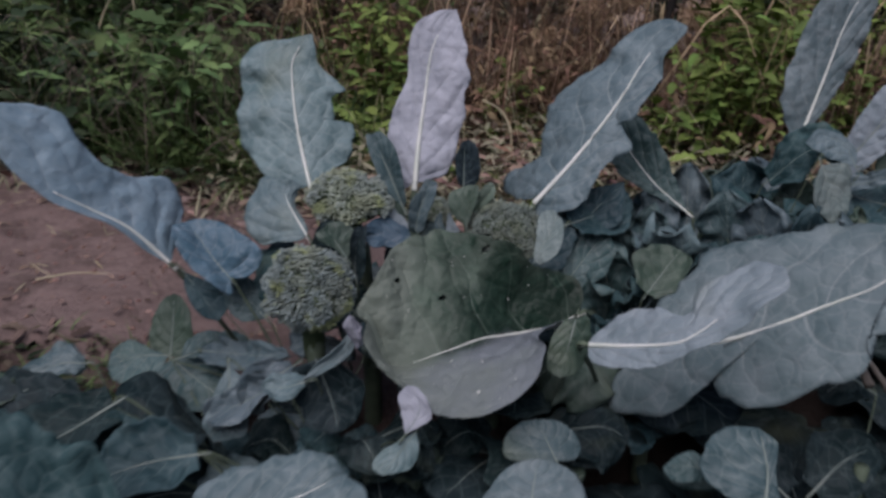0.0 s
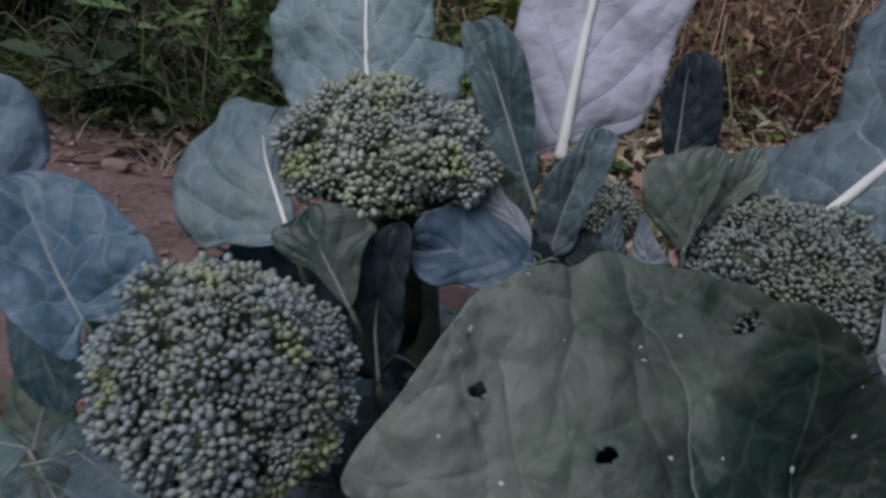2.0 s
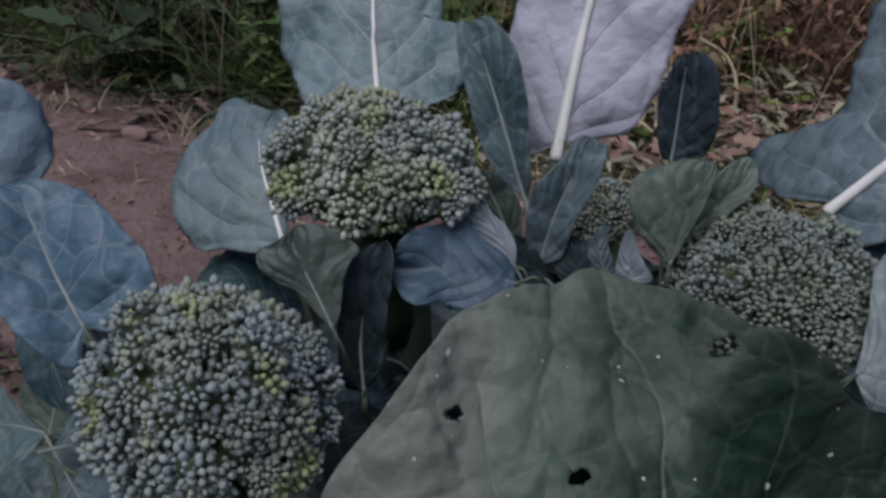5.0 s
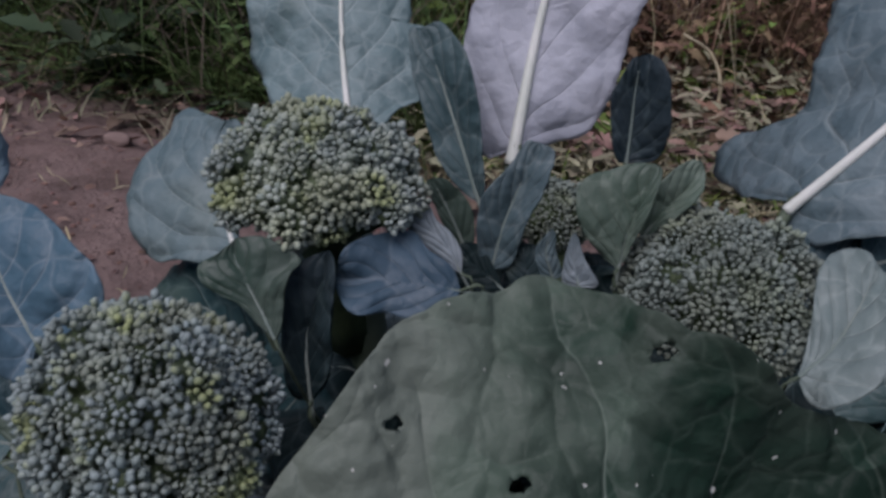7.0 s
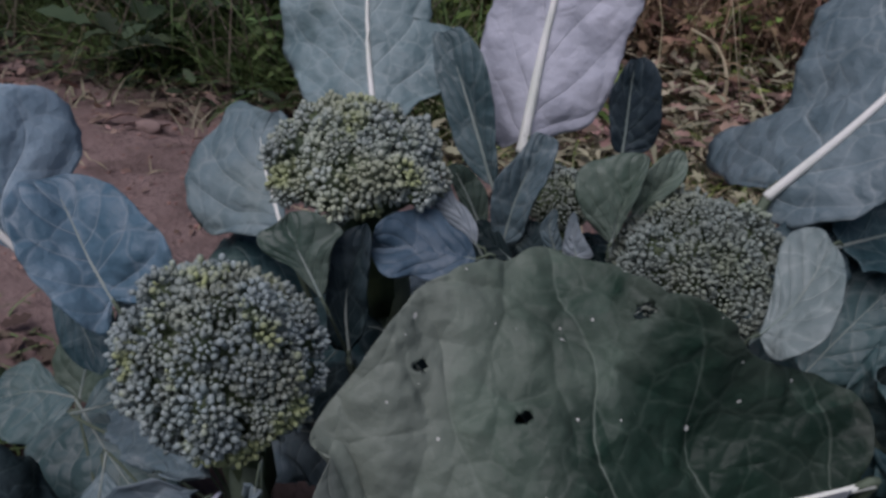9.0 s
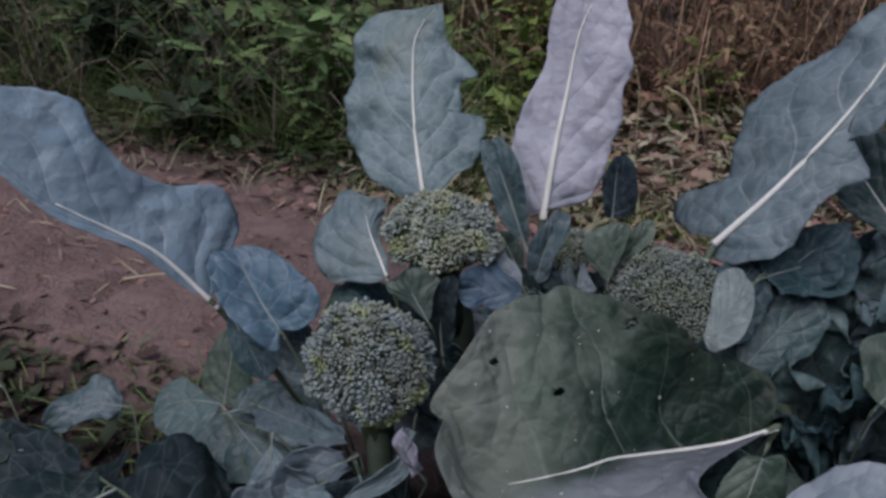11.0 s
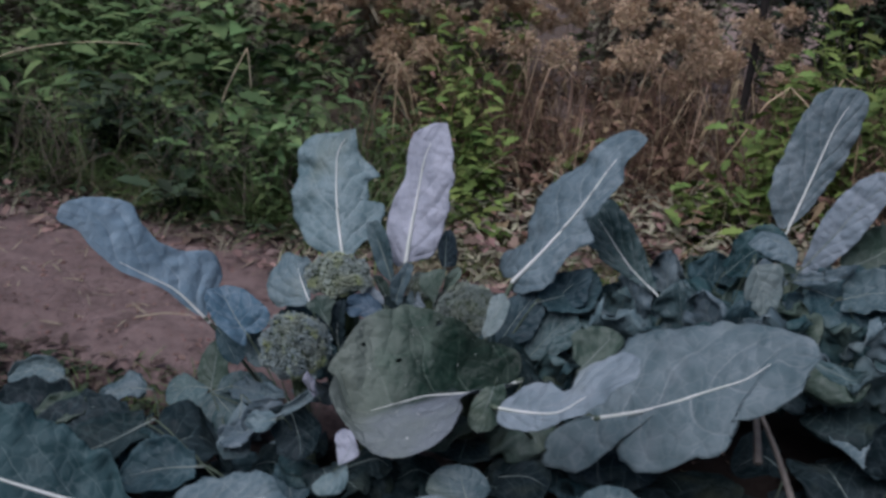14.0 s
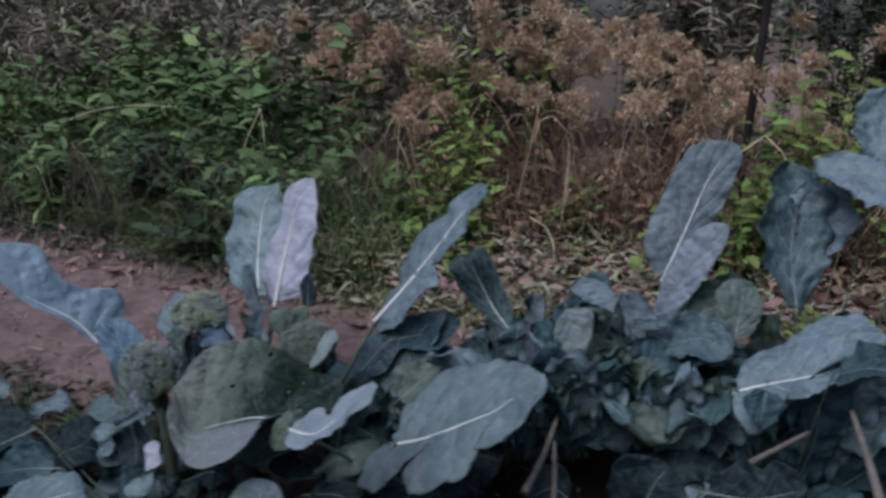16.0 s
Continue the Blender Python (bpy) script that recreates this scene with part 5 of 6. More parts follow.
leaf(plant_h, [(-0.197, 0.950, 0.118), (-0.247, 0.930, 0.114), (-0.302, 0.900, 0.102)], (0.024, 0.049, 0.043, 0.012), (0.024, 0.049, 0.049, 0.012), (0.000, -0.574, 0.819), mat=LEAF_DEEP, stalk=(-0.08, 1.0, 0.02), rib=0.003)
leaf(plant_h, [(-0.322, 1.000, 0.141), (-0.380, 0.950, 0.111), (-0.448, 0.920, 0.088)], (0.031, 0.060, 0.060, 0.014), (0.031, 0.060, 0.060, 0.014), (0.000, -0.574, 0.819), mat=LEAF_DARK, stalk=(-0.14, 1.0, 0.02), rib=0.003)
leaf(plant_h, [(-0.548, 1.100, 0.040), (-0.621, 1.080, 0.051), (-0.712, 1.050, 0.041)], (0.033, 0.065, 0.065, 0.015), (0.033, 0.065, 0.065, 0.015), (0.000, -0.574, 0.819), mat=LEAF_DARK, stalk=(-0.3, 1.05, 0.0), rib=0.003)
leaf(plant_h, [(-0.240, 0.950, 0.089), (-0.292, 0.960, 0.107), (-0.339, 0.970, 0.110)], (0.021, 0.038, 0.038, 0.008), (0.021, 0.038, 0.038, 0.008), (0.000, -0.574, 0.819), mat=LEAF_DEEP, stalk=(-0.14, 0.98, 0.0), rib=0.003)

# dark low plant in the shade, which is put into its leaf colour
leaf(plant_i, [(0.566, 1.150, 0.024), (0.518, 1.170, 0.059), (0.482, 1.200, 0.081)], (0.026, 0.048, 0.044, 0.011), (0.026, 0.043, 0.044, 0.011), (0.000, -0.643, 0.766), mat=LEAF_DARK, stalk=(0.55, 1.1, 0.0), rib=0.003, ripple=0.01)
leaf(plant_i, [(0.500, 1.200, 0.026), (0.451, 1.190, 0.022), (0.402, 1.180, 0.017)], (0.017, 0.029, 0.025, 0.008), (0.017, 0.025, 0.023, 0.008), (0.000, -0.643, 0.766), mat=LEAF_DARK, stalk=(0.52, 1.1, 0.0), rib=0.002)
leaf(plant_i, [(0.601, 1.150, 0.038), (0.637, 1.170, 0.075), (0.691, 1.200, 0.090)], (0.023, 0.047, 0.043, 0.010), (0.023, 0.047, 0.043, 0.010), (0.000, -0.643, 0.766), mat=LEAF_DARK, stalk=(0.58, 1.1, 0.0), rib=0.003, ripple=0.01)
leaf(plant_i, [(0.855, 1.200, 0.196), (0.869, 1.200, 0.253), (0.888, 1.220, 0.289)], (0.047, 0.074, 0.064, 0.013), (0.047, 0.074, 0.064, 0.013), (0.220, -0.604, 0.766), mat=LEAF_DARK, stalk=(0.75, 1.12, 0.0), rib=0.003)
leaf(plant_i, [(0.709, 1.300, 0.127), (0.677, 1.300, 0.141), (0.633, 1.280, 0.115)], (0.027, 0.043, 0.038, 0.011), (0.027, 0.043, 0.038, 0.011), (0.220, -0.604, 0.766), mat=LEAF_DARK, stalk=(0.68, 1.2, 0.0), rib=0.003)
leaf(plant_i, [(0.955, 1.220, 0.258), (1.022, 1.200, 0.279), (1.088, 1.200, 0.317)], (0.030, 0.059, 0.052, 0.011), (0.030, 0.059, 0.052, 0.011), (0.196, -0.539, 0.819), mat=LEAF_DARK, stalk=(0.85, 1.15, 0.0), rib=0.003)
stem(plant_e, [(0.659, 1.200, 0.184), (0.658, 1.300, 0.208), (0.644, 1.420, 0.230)], 0.007, 0.0042, "old_stalk", DEAD_STALK)
stem(plant_g, [(0.981, 1.260, 0.282), (1.024, 1.340, 0.286), (1.082, 1.450, 0.288)], 0.006, 0.0036, "old_stalk", DEAD_STALK)
stem(plant_g, [(1.180, 1.160, 0.340), (1.161, 1.280, 0.352), (1.140, 1.420, 0.355)], 0.007, 0.0042, "old_stalk", DEAD_STALK)
stem(plant_i, [(0.722, 1.160, 0.130), (0.696, 1.250, 0.173), (0.663, 1.340, 0.213)], 0.006, 0.0036, "old_stalk", DEAD_STALK)

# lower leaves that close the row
# leaf sets for the depths of the row, with the shade put into their colour
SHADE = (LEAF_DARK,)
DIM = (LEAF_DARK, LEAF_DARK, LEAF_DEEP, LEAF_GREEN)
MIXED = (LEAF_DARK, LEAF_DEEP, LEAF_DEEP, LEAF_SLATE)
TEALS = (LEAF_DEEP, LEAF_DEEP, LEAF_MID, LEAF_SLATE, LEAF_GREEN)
rosette(plant_a, (-0.10, 1.14, -0.05), 13, 0.14, 0.03, 0.08, MIXED, 0.016, 0.42, (120, 400))
rosette(plant_a, (-0.04, 1.10, 0.02), 9, 0.10, 0.04, 0.09, DIM, 0.012, 0.5, (230, 380))
rosette(plant_b, (-0.05, 1.31, 0.05), 11, 0.15, 0.08, 0.20, MIXED, 0.012, 0.45, (60, 330))
rosette(plant_b, (0.02, 1.30, 0.05), 7, 0.12, 0.12, 0.22, DIM, 0.010, 0.4, (180, 360))
# upright fillers added behind the broad leaf, gap shade put into their near-black colour
rosette(plant_b, (0.03, 1.40, 0.06), 12, 0.08, 0.14, 0.20, SHADE, 0.016, 0.3, (0, 360), True)
rosette(plant_c, (0.16, 1.33, 0.0), 12, 0.19, 0.06, 0.18, DIM, 0.012, 0.5)
rosette(plant_c, (0.18, 1.18, 0.0), 8, 0.15, 0.02, 0.12, DIM, 0.012, 0.5, (180, 400))
rosette(plant_d, (0.36, 1.38, -0.02), 13, 0.20, 0.05, 0.20, DIM, 0.014, 0.5)
rosette(plant_e, (0.53, 1.62, 0.02), 12, 0.20, 0.08, 0.18, DIM, 0.022, 0.5)
rosette(plant_e, (0.52, 1.58, 0.0), 40, 0.19, 0.16, 0.33, TEALS, 0.034, 0.23, (0, 360), True)
rosette(plant_e, (0.62, 1.54, 0.04), 30, 0.13, 0.18, 0.32, TEALS, 0.034, 0.22, (0, 360), True)
rosette(plant_f, (0.82, 1.62, 0.04), 22, 0.13, 0.18, 0.30, TEALS, 0.034, 0.22, (0, 360), True)
rosette(plant_e, (0.40, 1.50, 0.0), 28, 0.15, 0.12, 0.25, TEALS, 0.034, 0.25, (0, 360), True)
rosette(plant_d, (0.30, 1.50, 0.0), 20, 0.13, 0.12, 0.22, TEALS, 0.030, 0.28, (0, 360), True)
rosette(plant_f, (0.72, 1.78, 0.0), 24, 0.17, 0.16, 0.33, TEALS, 0.034, 0.24, (0, 360), True)
rosette(plant_f, (0.74, 1.82, 0.02), 9, 0.22, 0.08, 0.22, DIM, 0.018, 0.45)
rosette(plant_f, (0.78, 1.70, 0.02), 9, 0.18, 0.10, 0.24, DIM, 0.018, 0.5, (180, 380))
rosette(plant_g, (1.04, 1.68, 0.02), 10, 0.24, 0.08, 0.26, MIXED, 0.020, 0.5)
rosette(plant_g, (1.06, 1.70, 0.0), 20, 0.18, 0.20, 0.38, TEALS, 0.034, 0.24, (0, 360), True)
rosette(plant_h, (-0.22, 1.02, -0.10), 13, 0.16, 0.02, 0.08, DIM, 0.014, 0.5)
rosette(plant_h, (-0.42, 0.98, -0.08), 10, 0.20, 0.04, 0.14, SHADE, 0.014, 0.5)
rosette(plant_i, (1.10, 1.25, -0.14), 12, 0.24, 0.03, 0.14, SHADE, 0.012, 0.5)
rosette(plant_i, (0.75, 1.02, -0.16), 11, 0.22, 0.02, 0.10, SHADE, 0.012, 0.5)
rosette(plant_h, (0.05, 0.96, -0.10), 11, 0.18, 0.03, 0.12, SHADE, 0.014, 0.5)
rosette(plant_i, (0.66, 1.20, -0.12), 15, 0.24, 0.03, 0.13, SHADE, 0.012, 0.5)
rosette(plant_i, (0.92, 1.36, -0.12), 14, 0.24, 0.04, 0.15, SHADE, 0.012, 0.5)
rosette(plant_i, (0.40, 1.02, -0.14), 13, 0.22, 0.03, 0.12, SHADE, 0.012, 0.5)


# ---- weeds along the far side ----
rng = np.random.default_rng(5)


def stems_of(base, count, height, lean, r, rng, bow=0.3):
    """Lines that rise from a base and lean out."""
    lines = []
    for _ in range(count):
        w = rng.uniform(0, 2 * math.pi)
        h = height * rng.uniform(0.65, 1.1)
        out = lean * rng.uniform(0.3, 1.2)
        a = np.array(base) + (rng.normal(0, 0.03), rng.normal(0, 0.03), -0.03)
        tip = a + (math.cos(w) * out, math.sin(w) * out, h)
        mid = (a + tip) / 2 + (-math.cos(w) * out * bow, -math.sin(w) * out * bow, h * 0.08)
        lines.append((spline([a, mid, tip], 7), r, r * 0.35))
    return lines


def leaves_on(lines, each, size, ratio, rng, first=0.15, profile=PROFILE, droop=0.35, spread=0.9):
    """Leaves set along stems, turned all round."""
    at, way = [], []
    for pts, _, _ in lines:
        for s in np.linspace(first, 1.0, each):
            x = s * (len(pts) - 1)
            i = min(int(x), len(pts) - 2)
            at.append(pts[i] + (pts[i + 1] - pts[i]) * (x - i))
            w = rng.uniform(0, 2 * math.pi)
            way.append((math.cos(w) * spread, math.sin(w) * spread, rng.uniform(0.0, 0.8)))
    n = len(at)
    length = size * rng.uniform(0.6, 1.25, n)
    up = np.stack([rng.normal(0, 0.3, n), rng.normal(-0.15, 0.3, n), np.ones(n)], 1)
    return foliage(at, way, up, length, length * ratio, rng.uniform(0.1, droop * 2, n), profile)


def weed(name, at, label, category, stems, height, lean, each, size, ratio, mat, stem_mat, profile=PROFILE, r=0.003, droop=0.35, group="", far=False):
    thing = root(name, (0, 0, 0), label, category, group)
    base = (at[0], at[1], ground_height(at[0], at[1]))
    thing.location = base
    lines = stems_of((0, 0, 0), stems, height, lean, r, rng)
    if far:
        part("branchwork", mesh_of("branchwork", *tubes(lines, 4), stem_mat), thing, kind="stuff")
    else:
        for line in lines:
            part("stem", mesh_of("stem", *tubes([line], 4), stem_mat), thing)
    part("foliage", mesh_of("foliage", *leaves_on(lines, each, size, ratio, rng, 0.12, profile, droop), mat), thing, kind="stuff")
    return thing


def scattered(count, x, y):
    return [(rng.uniform(*x), rng.uniform(*y)) for _ in range(count)]


# leafy green weeds, tallest where the path bends away
for x, y in scattered(36, (-2.7, -0.6), (2.5, 3.3)):
    # many nearer ones, most at far left, take the shaded copy for the dark hollow
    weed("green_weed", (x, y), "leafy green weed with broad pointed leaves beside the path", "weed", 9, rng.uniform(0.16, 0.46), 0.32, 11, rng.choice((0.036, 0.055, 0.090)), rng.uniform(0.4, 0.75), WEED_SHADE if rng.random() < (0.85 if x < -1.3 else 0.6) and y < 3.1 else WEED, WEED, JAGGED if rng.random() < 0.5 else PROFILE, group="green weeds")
for x, y in scattered(30, (-4.2, -0.9), (3.0, 4.2)) + [(-1.6, 2.9), (-1.45, 3.0), (-1.75, 3.1), (-3.3, 3.1), (-3.5, 3.3), (-3.9, 3.5), (-4.2, 3.7), (-3.1, 2.9), (-3.7, 3.0)]:
    weed("green_weed", (x, y), "tall green weed with broad pointed leaves", "weed", 9, rng.uniform(0.40, 0.80), 0.36, 13, rng.choice((0.045, 0.075, 0.115)), rng.uniform(0.35, 0.65), WEED, WEED, JAGGED if rng.random() < 0.5 else PROFILE, group="green weeds")
# spear-leaved weeds
for x, y, h in ((-1.7, 2.85, 0.35), (-1.4, 2.8, 0.32), (-1.1, 2.95, 0.38), (-2.4, 3.0, 0.5), (-1.32, 3.15, 0.74), (-1.18, 3.2, 0.82), (-1.42, 3.25, 0.66)):
    weed("broad_weed", (x, y), "green weed with large soft heart-shaped leaves", "weed", 8, h, 0.22, 10, 0.095, 0.8, WEED, WEED, droop=0.4, group="broad weeds")
for x, y, h in ((-2.12, 2.5, 0.42), (-2.25, 2.62, 0.36), (-1.95, 2.7, 0.40), (-2.5, 2.7, 0.45), (-0.95, 2.75, 0.3), (-1.2, 2.6, 0.3)):
    weed("spear_weed", (x, y), "upright green weed with long spear-shaped leaves", "weed", 6, h, 0.16, 11, 0.11, 0.26, WEED, WEED, droop=0.4, group="spear weeds")
# grey-green shrubs further back
for x, y in scattered(52, (-5.0, -0.9), (3.9, 5.4)) + scattered(26, (-0.9, 3.2), (4.7, 5.6)):
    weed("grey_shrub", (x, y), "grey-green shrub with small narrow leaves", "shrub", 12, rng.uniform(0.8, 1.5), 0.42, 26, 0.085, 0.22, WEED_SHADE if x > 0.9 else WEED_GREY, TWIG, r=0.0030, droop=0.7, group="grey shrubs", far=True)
# bright green growth between the dry stalks
for x, y, h in ((-0.26, 2.95, 0.40), (-0.34, 3.1, 0.5), (-0.42, 3.35, 0.62), (-0.2, 2.85, 0.26), (-0.36, 2.75, 0.24), (0.78, 3.0, 0.5), (0.70, 2.95, 0.32), (0.88, 3.15, 0.55), (0.62, 2.85, 0.26), (0.98, 3.3, 0.72), (0.90, 3.25, 0.66), (0.82, 3.35, 0.6), (1.12, 3.7, 0.95), (1.3, 3.9, 0.9), (1.2, 3.5, 0.7), (-0.5, 3.5, 0.7), (-0.42, 3.3, 0.45), (-0.46, 3.2, 0.38), (1.05, 3.3, 0.68), (1.02, 3.2, 0.55), (-0.9, 3.9, 0.85), (-0.7, 3.8, 0.75), (-0.3, 3.9, 0.75), (1.45, 3.5, 0.7), (1.6, 3.3, 0.6), (1.75, 3.7, 0.8), (1.3, 3.2, 0.45), (0.95, 3.05, 0.4), (-0.55, 3.05, 0.3), (0.1, 3.2, 0.3)):
    weed("pale_green_weed", (x, y), "yellow-green weed with jagged leaves among dry stalks", "weed", 8, h, 0.16, 10, 0.07, 0.62, WEED_LIGHT, WEED_LIGHT, JAGGED, group="pale green weeds")
for x, y in scattered(16, (-0.75, 1.1), (2.5, 3.2)):
    weed("low_green_weed", (x, y), "low yellow-green weed with jagged leaves", "weed", 6, rng.uniform(0.08, 0.2), 0.13, 8, 0.055, 0.65, WEED_LIGHT, WEED_LIGHT, JAGGED, group="low green weeds")
# dry brown growth
for x, y in scattered(26, (-0.9, 2.2), (3.1, 4.6)) + scattered(22, (-0.9, 2.0), (3.15, 3.7)):
    weed("dry_weed", (x, y), "withered brown weed with tangled stalks and curled leaves", "dead weed", 7, rng.uniform(0.12, 0.36) * (1 + 0.3 * (y - 3)), 0.55, 20, 0.040, 0.65, DRY, DRY, JAGGED, 0.0018, 1.0, group="dry weeds")


def seeding_weed(x, y, height):
    """Dry stalks that carry fluffy clumps of papery bracts."""
    thing = root("dry_seeding_weed", (x, y, ground_height(x, y)), "dry tan weed with fluffy papery seed heads", "dead weed", "dry seeding weeds")
    lines = stems_of((0, 0, 0), 3, height, 0.34, 0.0014, rng, 0.6)
    for line in lines:
        part("stem", mesh_of("stem", *tubes([line], 4), TWIG), thing)
    for pts, _, _ in lines:
        for k in (0.8, 1.0)[rng.integers(0, 2):]:
            n = 1300
            c = pts[int(k * (len(pts) - 1))]
            d = rng.normal(0, 1, (n, 3))
            d /= np.linalg.norm(d, axis=1, keepdims=True)
            lobe = 1 + 0.45 * np.sin(d[:, :1] * 5 + k * 9) * np.cos(d[:, 2:] * 6 + c[0] * 40)
            at = c + d * (1, 1, 0.85) * lobe * rng.uniform(0.045, 0.095) * rng.uniform(0.1, 1, (n, 1)) ** 0.5
            size = rng.uniform(0.007, 0.016, n)
            part("seed_head", mesh_of("seed_head", *foliage(at, d + rng.normal(0, 0.5, (n, 3)), rng.normal(0, 1, (n, 3)), size, size * 0.55, 0.3, CHAFF), DRY_PALE), thing, kind="stuff")


for x, y, h in ((-1.35, 3.9, 0.8), (-1.1, 4.1, 0.9), (-0.9, 3.9, 0.75), (-0.75, 4.2, 0.95), (-0.5, 3.9, 0.7), (-0.3, 4.1, 0.85), (-0.1, 3.8, 0.62), (0.05, 4.0, 0.78), (0.2, 3.7, 0.6), (0.35, 4.1, 0.8),
                (0.5, 3.8, 0.66), (0.62, 4.2, 0.85), (0.95, 3.9, 0.66), (-1.6, 4.3, 1.0), (0.1, 4.5, 0.95), (-0.6, 4.6, 1.0), (0.9, 4.6, 0.95), (-0.5, 3.6, 0.5), (-1.5, 3.7, 0.8), (-1.25, 3.6, 0.75), (-1.05, 3.75, 0.7), (-0.85, 3.6, 0.62), (-1.15, 4.3, 0.95), (-0.95, 4.4, 1.0)):
    seeding_weed(x, y, h)


def tangle(name, count, x, y, top, mat, label, r=0.0018):
    """Thin fallen stalks, arched over one another, in one mesh."""
    lines = []
    for _ in range(count):
        a, b = rng.uniform(*x), rng.uniform(*y)
        w, reach = rng.uniform(0, 2 * math.pi), rng.uniform(0.1, 0.42)
        z = ground_height(a, b)
        end = (a + math.cos(w) * reach, b + math.sin(w) * reach * 0.6)
        h = rng.uniform(0.1, 1.0) * top
        lines.append((spline([(a, b, z + rng.uniform(0, 0.5) * h), ((a + end[0]) / 2 + rng.normal(0, 0.04), (b + end[1]) / 2, z + h), (*end, ground_height(*end) + rng.uniform(0.0, 0.9) * h)], 7), r * rng.uniform(0.6, 1.5), r * 0.5))
    tagged(new(name, mesh_of(name, *tubes(lines, 3), mat)), label, "dead stalks", kind="stuff")


tangle("dead_stalks", 900, (-0.8, 2.0), (3.0, 4.1), 0.50, DRY, "tangled thin reddish-brown dead stalks")
tangle("bowed_stalks", 130, (-0.8, 1.8), (3.0, 4.0), 0.62, DRY_PALE, "thick tan dead stalks bowed over the weeds", 0.0035)
tangle("pale_stalks", 260, (-2.4, 2.0), (2.4, 3.8), 0.40, STRAW, "thin straw-coloured stalks arching through the weeds", 0.0013)
tangle("withered_stalks", 620, (-2.7, -0.6), (2.4, 3.2), 0.42, TWIG, "thin grey-brown dead stalks in dark hollows between weeds", 0.0018)
tangle("green_stalks", 700, (-2.6, -0.4), (2.45, 3.4), 0.40, WEED, "thin green stalks arching through the weeds", 0.0018)
# closing hedge behind everything
for x, y in scattered(64, (-7.5, 4.4), (5.0, 7.6)) + [(-4.6, 5.0), (-5.0, 4.4), (-5.4, 5.2), (-4.9, 3.8), (-5.6, 4.5), (-6.2, 5.5), (1.2, 5.0), (1.5, 5.2), (1.8, 5.0), (2.1, 5.1), (1.0, 5.3), (1.35, 4.8), (-0.6, 5.2), (-0.2, 5.4), (0.1, 5.1), (0.5, 5.3), (-1.1, 5.2), (-3.6, 4.9), (-4.0, 4.4), (-3.3, 4.6)]:
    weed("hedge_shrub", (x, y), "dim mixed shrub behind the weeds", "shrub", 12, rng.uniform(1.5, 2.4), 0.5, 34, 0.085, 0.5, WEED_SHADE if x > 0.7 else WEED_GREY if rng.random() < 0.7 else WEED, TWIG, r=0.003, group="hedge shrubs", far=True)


def blades(name, spots, label, count, height, mat, lean=0.5, width=0.0045):
    """Tufts of grass in one mesh."""
    at, way, up, size = [], [], [], []
    for x, y in spots:
        z = ground_height(x, y)
        for _ in range(count):
            w = rng.uniform(0, 2 * math.pi)
            at.append((x + rng.normal(0, 0.035), y + rng.normal(0, 0.035), z - 0.01))
            way.append((math.cos(w) * lean * rng.uniform(0.2, 1), math.sin(w) * lean * rng.uniform(0.2, 1), 1.0))
            up.append((math.cos(w), math.sin(w), 0.2))
            size.append(height * rng.uniform(0.5, 1.2))
    n = len(at)
    v, f = foliage(at, way, np.array(up) * (-1, -1, 1), np.array(size), np.full(n, width) * rng.uniform(0.6, 1.5, n), rng.uniform(0.2, 1.0, n), BLADE)
    tagged(new(name, mesh_of(name, v, f, mat)), label, "grass", kind="stuff")


blades("grass", scattered(70, (-3.0, -1.6), (2.5, 3.3)) + scattered(170, (-1.6, -0.4), (2.42, 3.3)), "green grass tufts among the weeds", 26, 0.30, GRASS, 1.1)
blades("dry_grass", scattered(120, (-0.6, 1.8), (2.3, 3.6)), "dry straw-coloured grass among the weeds", 16, 0.13, STRAW, 1.2, 0.003)
blades("pale_short_grass", scattered(320, (-0.35, 1.1), (2.25, 3.05)), "short pale dry grass on the path's far side", 16, 0.085, STRAW, 1.0, 0.004)
blades("mixed_short_grass", scattered(150, (-0.6, 1.0), (2.3, 3.0)), "short yellow-green grass on the path's far side", 14, 0.10, WEED_LIGHT, 1.0, 0.005)
blades("edge_grass", scattered(70, (-1.5, -0.4), (1.2, 1.42)), "short green grass between the plants and the path", 9, 0.05, WEED, 1.0, 0.003)
blades("short_grass", scattered(120, (-2.6, 1.4), (2.15, 2.7)), "short grey-green grass at the path's edge", 14, 0.085, WEED_GREY, 0.9, 0.004)


def litter(name, count, x, y, size, ratio, mat, label, lift=0.006, profile=PROFILE):
    """Flat fallen leaves and scraps strewn on the soil."""
    px, py = rng.uniform(*x, count), rng.uniform(*y, count)
    at = np.array([(a, b, ground_height(a, b) + lift * rng.uniform(0.3, 2.0)) for a, b in zip(px, py)])
    w = rng.uniform(0, 2 * math.pi, count)
    way = np.stack([np.cos(w), np.sin(w), rng.uniform(-0.05, 0.45, count)], 1)
    up = np.stack([rng.normal(0, 0.35, count), rng.normal(0, 0.35, count), np.ones(count)], 1)
    length = size * rng.uniform(0.5, 1.4, count)
    v, f = foliage(at, way, up, length, length * ratio, rng.uniform(-0.3, 0.7, count), profile)
    tagged(new(name, mesh_of(name, v, f, mat)), label, "leaf litter", kind="stuff")


litter("dead_leaves", 850, (-3.0, 1.4), (2.08, 2.75), 0.050, 0.6, DEAD_LEAF, "fallen brown leaves strewn along the path's edge", 0.012, JAGGED)
litter("leaf_scraps", 900, (-2.6, 0.7), (1.45, 2.4), 0.016, 0.5, DEAD_LEAF, "small brown leaf scraps on the soil", 0.003)
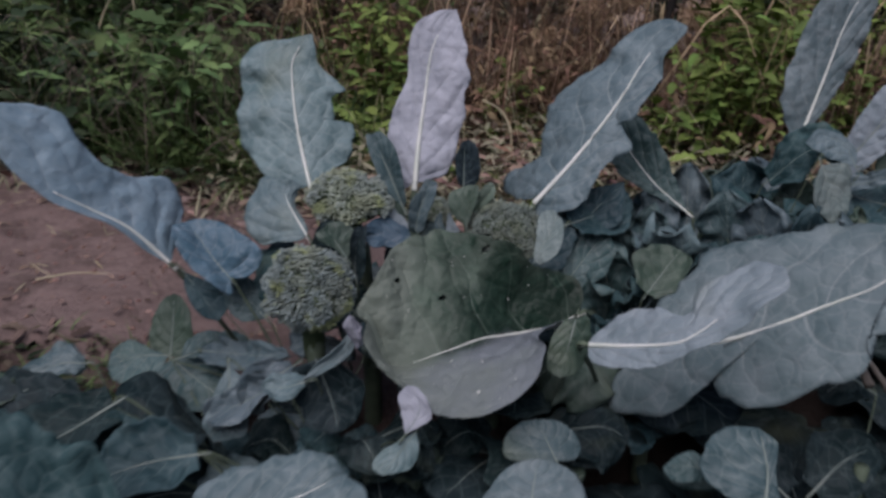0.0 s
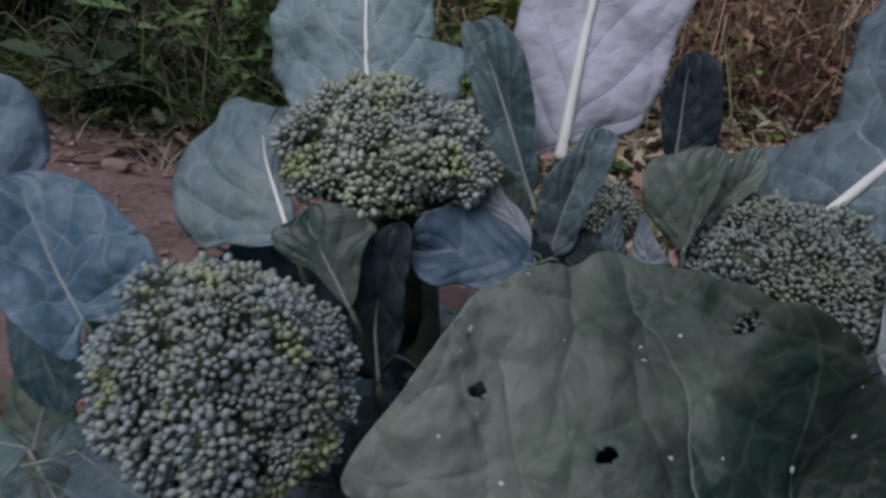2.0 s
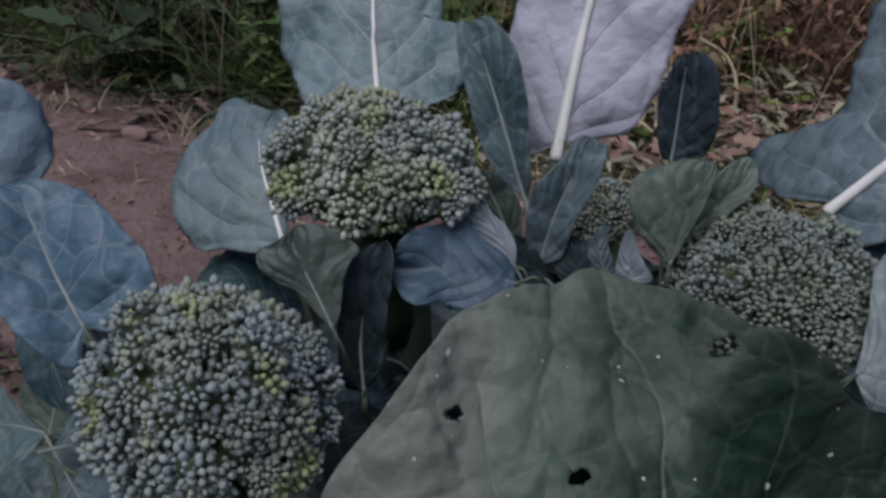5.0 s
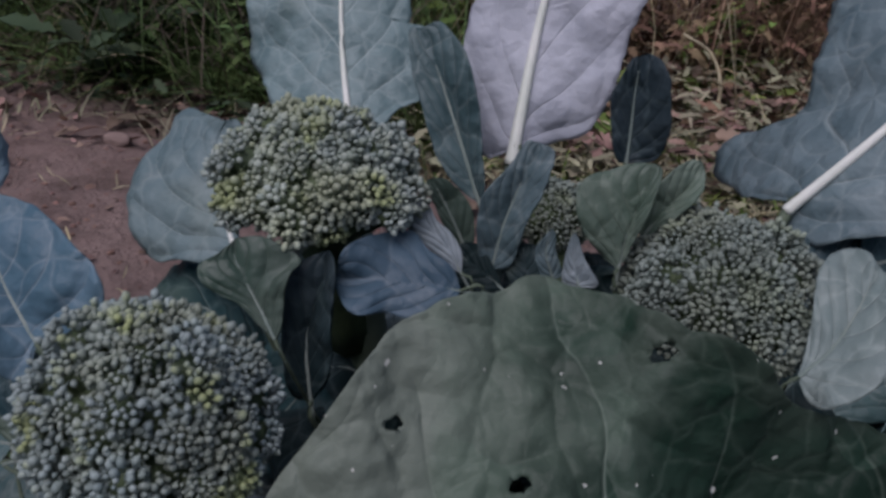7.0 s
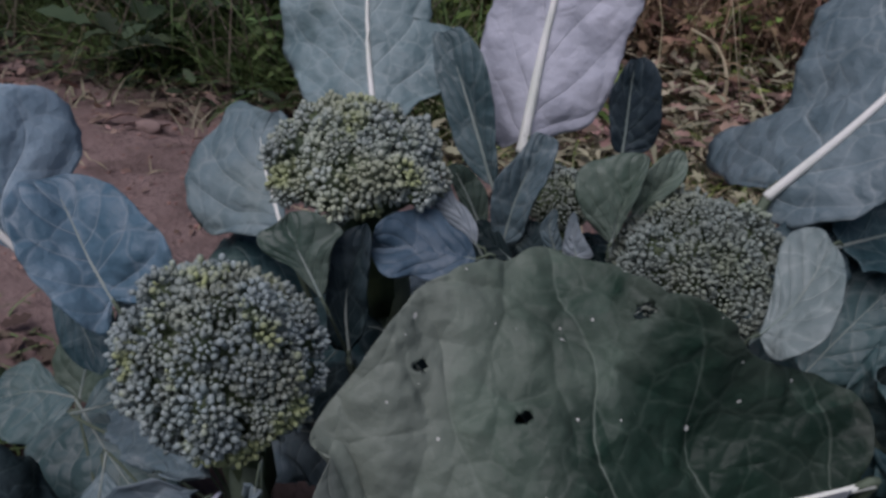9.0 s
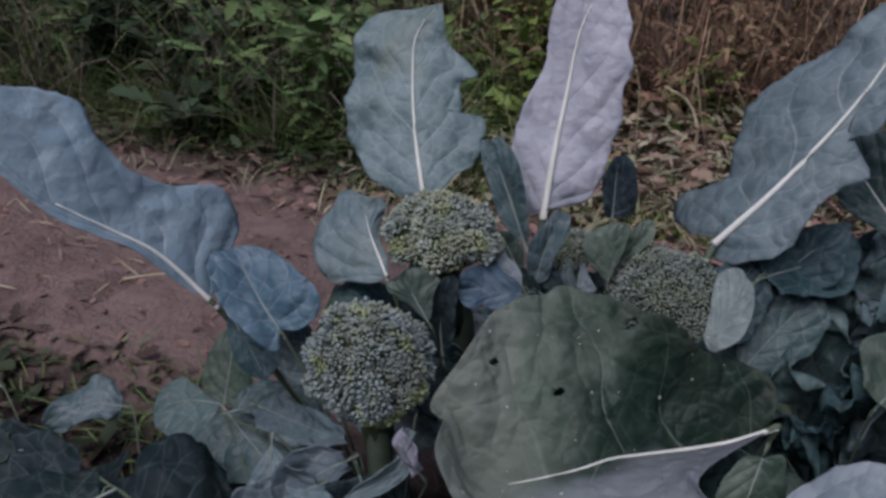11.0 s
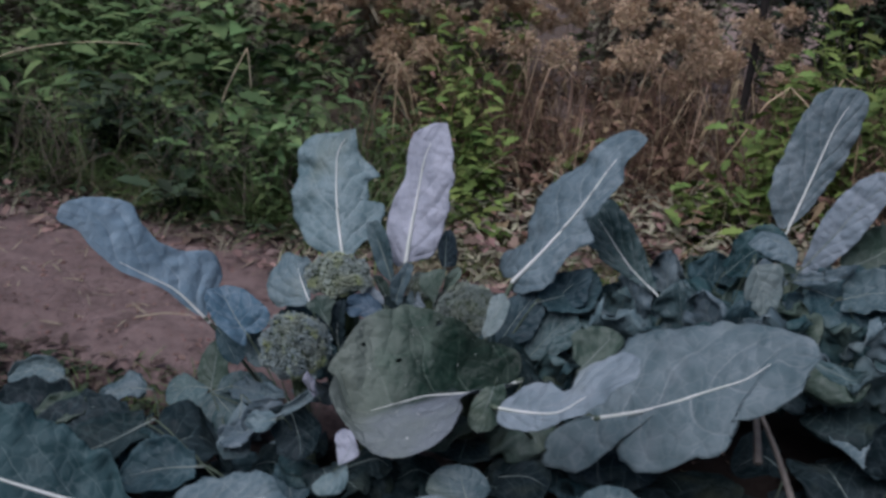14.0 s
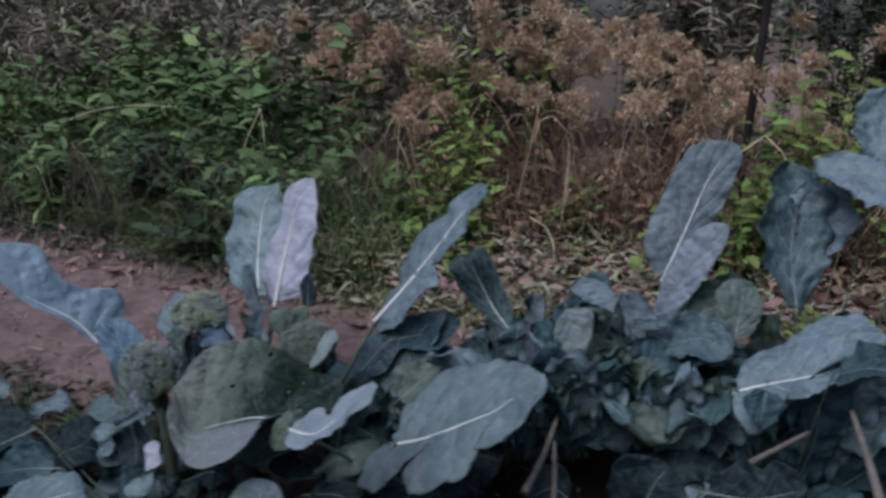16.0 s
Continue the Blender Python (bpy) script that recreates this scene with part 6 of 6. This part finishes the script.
litter("dry_leaves", 1500, (-0.9, 2.2), (2.5, 4.0), 0.06, 0.6, DRY, "dry curled leaves under the withered weeds", 0.05)
litter("straw_scraps", 420, (-2.4, 0.6), (1.5, 2.5), 0.05, 0.05, STRAW, "thin straw scraps lying on the soil", 0.003)
litter("creeping_weed", 1200, (-0.75, 1.2), (2.25, 2.8), 0.034, 0.6, WEED_GREY, "low creeping grey-green leaves at the path's edge", 0.03, JAGGED)
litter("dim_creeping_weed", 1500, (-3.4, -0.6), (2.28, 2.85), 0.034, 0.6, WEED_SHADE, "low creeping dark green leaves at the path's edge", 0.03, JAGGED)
litter("brown_edge_litter", 900, (-3.0, -0.3), (2.25, 2.8), 0.045, 0.5, DARK_LITTER, "curled dark brown leaves along the path's edge", 0.02, JAGGED)
litter("creeping_grass", 2400, (-0.7, 1.6), (2.3, 3.2), 0.055, 0.22, WEED_GREY, "low grey-green strap leaves among the dry weeds", 0.06, STRAP)
litter("low_grey_leaves", 1700, (-0.9, 1.2), (2.5, 3.3), 0.042, 0.42, WEED_GREY, "dull grey-green broad leaves low among dry litter", 0.07, JAGGED)
litter("pinkish_leaves", 1000, (-0.3, 1.3), (2.35, 3.1), 0.05, 0.7, DEAD_LEAF, "withered pinkish-brown leaves in a heap", 0.05, JAGGED)
litter("edge_litter", 1100, (-1.6, -0.3), (0.95, 1.42), 0.03, 0.6, DARK_LITTER, "dark brown crumpled leaf litter between the plants and the path", 0.005, JAGGED)
litter("edge_seedlings", 500, (-1.5, -0.5), (0.95, 1.36), 0.028, 0.7, WEED_SHADE, "small green seedlings between the plants and the path", 0.010)


def lumps(name, count, x, y, size, mat, label):
    """Loose crumbs of soil in one mesh."""
    bv, bf = ball(1.0, 0)
    pieces = []
    for _ in range(count):
        a, b = rng.uniform(*x), rng.uniform(*y)
        s = size * rng.uniform(0.4, 1.6) * rng.uniform(0.4, 1.0)
        shape = bv * (s * rng.uniform(0.7, 1.3), s * rng.uniform(0.7, 1.3), s * 0.7) * rng.uniform(0.8, 1.2, (len(bv), 1))
        pieces.append((shape + (a, b, ground_height(a, b) + s * 0.2), bf))
    tagged(new(name, mesh_of(name, *joined(pieces), mat, False)), label, "soil", kind="stuff")


lumps("soil_crumbs", 1500, (-2.2, 0.4), (1.4, 2.5), 0.0045, CLOD, "loose reddish soil crumbs on the path")


def straw_stalk(points, r, label, name="straw_stalk"):
    thing = root(name, points[0], label, "straw")
    v, f = tubes([(spline([np.array(p) - np.array(points[0]) for p in points], 14), r, r * 0.5)], 6)
    part("stalk", mesh_of("stalk", v, f, STRAW), thing)


straw_stalk([(0.135, 2.90, 0.02), (0.14, 2.92, 0.12), (0.10, 2.93, 0.20), (0.03, 2.93, 0.235)], 0.006, "bent pale dry stalk arching over the weeds")
straw_stalk([(-1.24, 2.78, 0.10), (-1.236, 2.78, 0.348), (-1.185, 2.78, 0.47), (-1.126, 2.78, 0.575), (-1.122, 2.78, 0.582), (-1.118, 2.78, 0.573), (-1.110, 2.78, 0.50), (-1.103, 2.78, 0.408)], 0.0045, "tall pale grass stalk bent sharply at the top among green weeds")
straw_stalk([(-2.634, 2.900, 0.332), (-2.337, 2.850, 0.442), (-2.081, 2.800, 0.510), (-1.778, 2.750, 0.555), (-1.516, 2.720, 0.568)], 0.004, "long thin tan stalk arching over the green weeds")
straw_stalk([(-0.80, 1.62, 0.006), (-0.74, 1.66, 0.012), (-0.68, 1.69, 0.006)], 0.0022, "thin straw lying on the soil")


def fence_post(x, y, height, lean):
    z = ground_height(x, y)
    thing = root("fence_post", (x, y, z), "thin dark weathered fence post among dry weeds", "fence post")
    bm = bmesh.new()
    rings = []
    for i in range(9):
        h = height * i / 8
        r = 0.018 * (1 - 0.12 * i / 8)
        rings.append([bm.verts.new((lean * h + r * math.cos(k * math.pi / 4) * random.uniform(0.85, 1.1), r * math.sin(k * math.pi / 4) * random.uniform(0.85, 1.1), h - 0.1)) for k in range(8)])
    for a, b in zip(rings, rings[1:]):
        for k in range(8):
            bm.faces.new((a[k], a[(k + 1) % 8], b[(k + 1) % 8], b[k]))
    bm.faces.new(rings[-1])
    me = bpy.data.meshes.new("post")
    bm.to_mesh(me)
    bm.free()
    me.materials.append(POST)
    part("post", me, thing)


fence_post(0.70, 3.60, 1.7, 0.03)


def stone(x, y, size, label):
    bm = bmesh.new()
    bmesh.ops.create_icosphere(bm, subdivisions=3, radius=1)
    k = random.uniform(0, 50)
    for q in bm.verts:
        s = 1 + 0.35 * noise.noise(q.co * 1.3 + Vector((k, 0, 0)))
        q.co = Vector((q.co.x * size * s * 1.3, q.co.y * size * s, q.co.z * size * s * 0.6))
    me = bpy.data.meshes.new("stone")
    bm.to_mesh(me)
    bm.free()
    me.materials.append(STONE)
    me.polygons.foreach_set("use_smooth", [True] * len(me.polygons))
    ob = new("stone", me)
    ob.location = (x, y, ground_height(x, y) + size * 0.25)
    tagged(ob, label, "stone", "stones on the path")


for x, y, s in ((-0.95, 2.12, 0.022), (-0.72, 2.22, 0.018), (-0.52, 2.10, 0.015), (0.12, 2.20, 0.02), (-1.25, 2.05, 0.02), (-0.30, 2.3, 0.014), (0.3, 2.15, 0.018), (-1.5, 1.8, 0.012)):
    stone(x, y, s, "small pinkish stone lying on the soil")
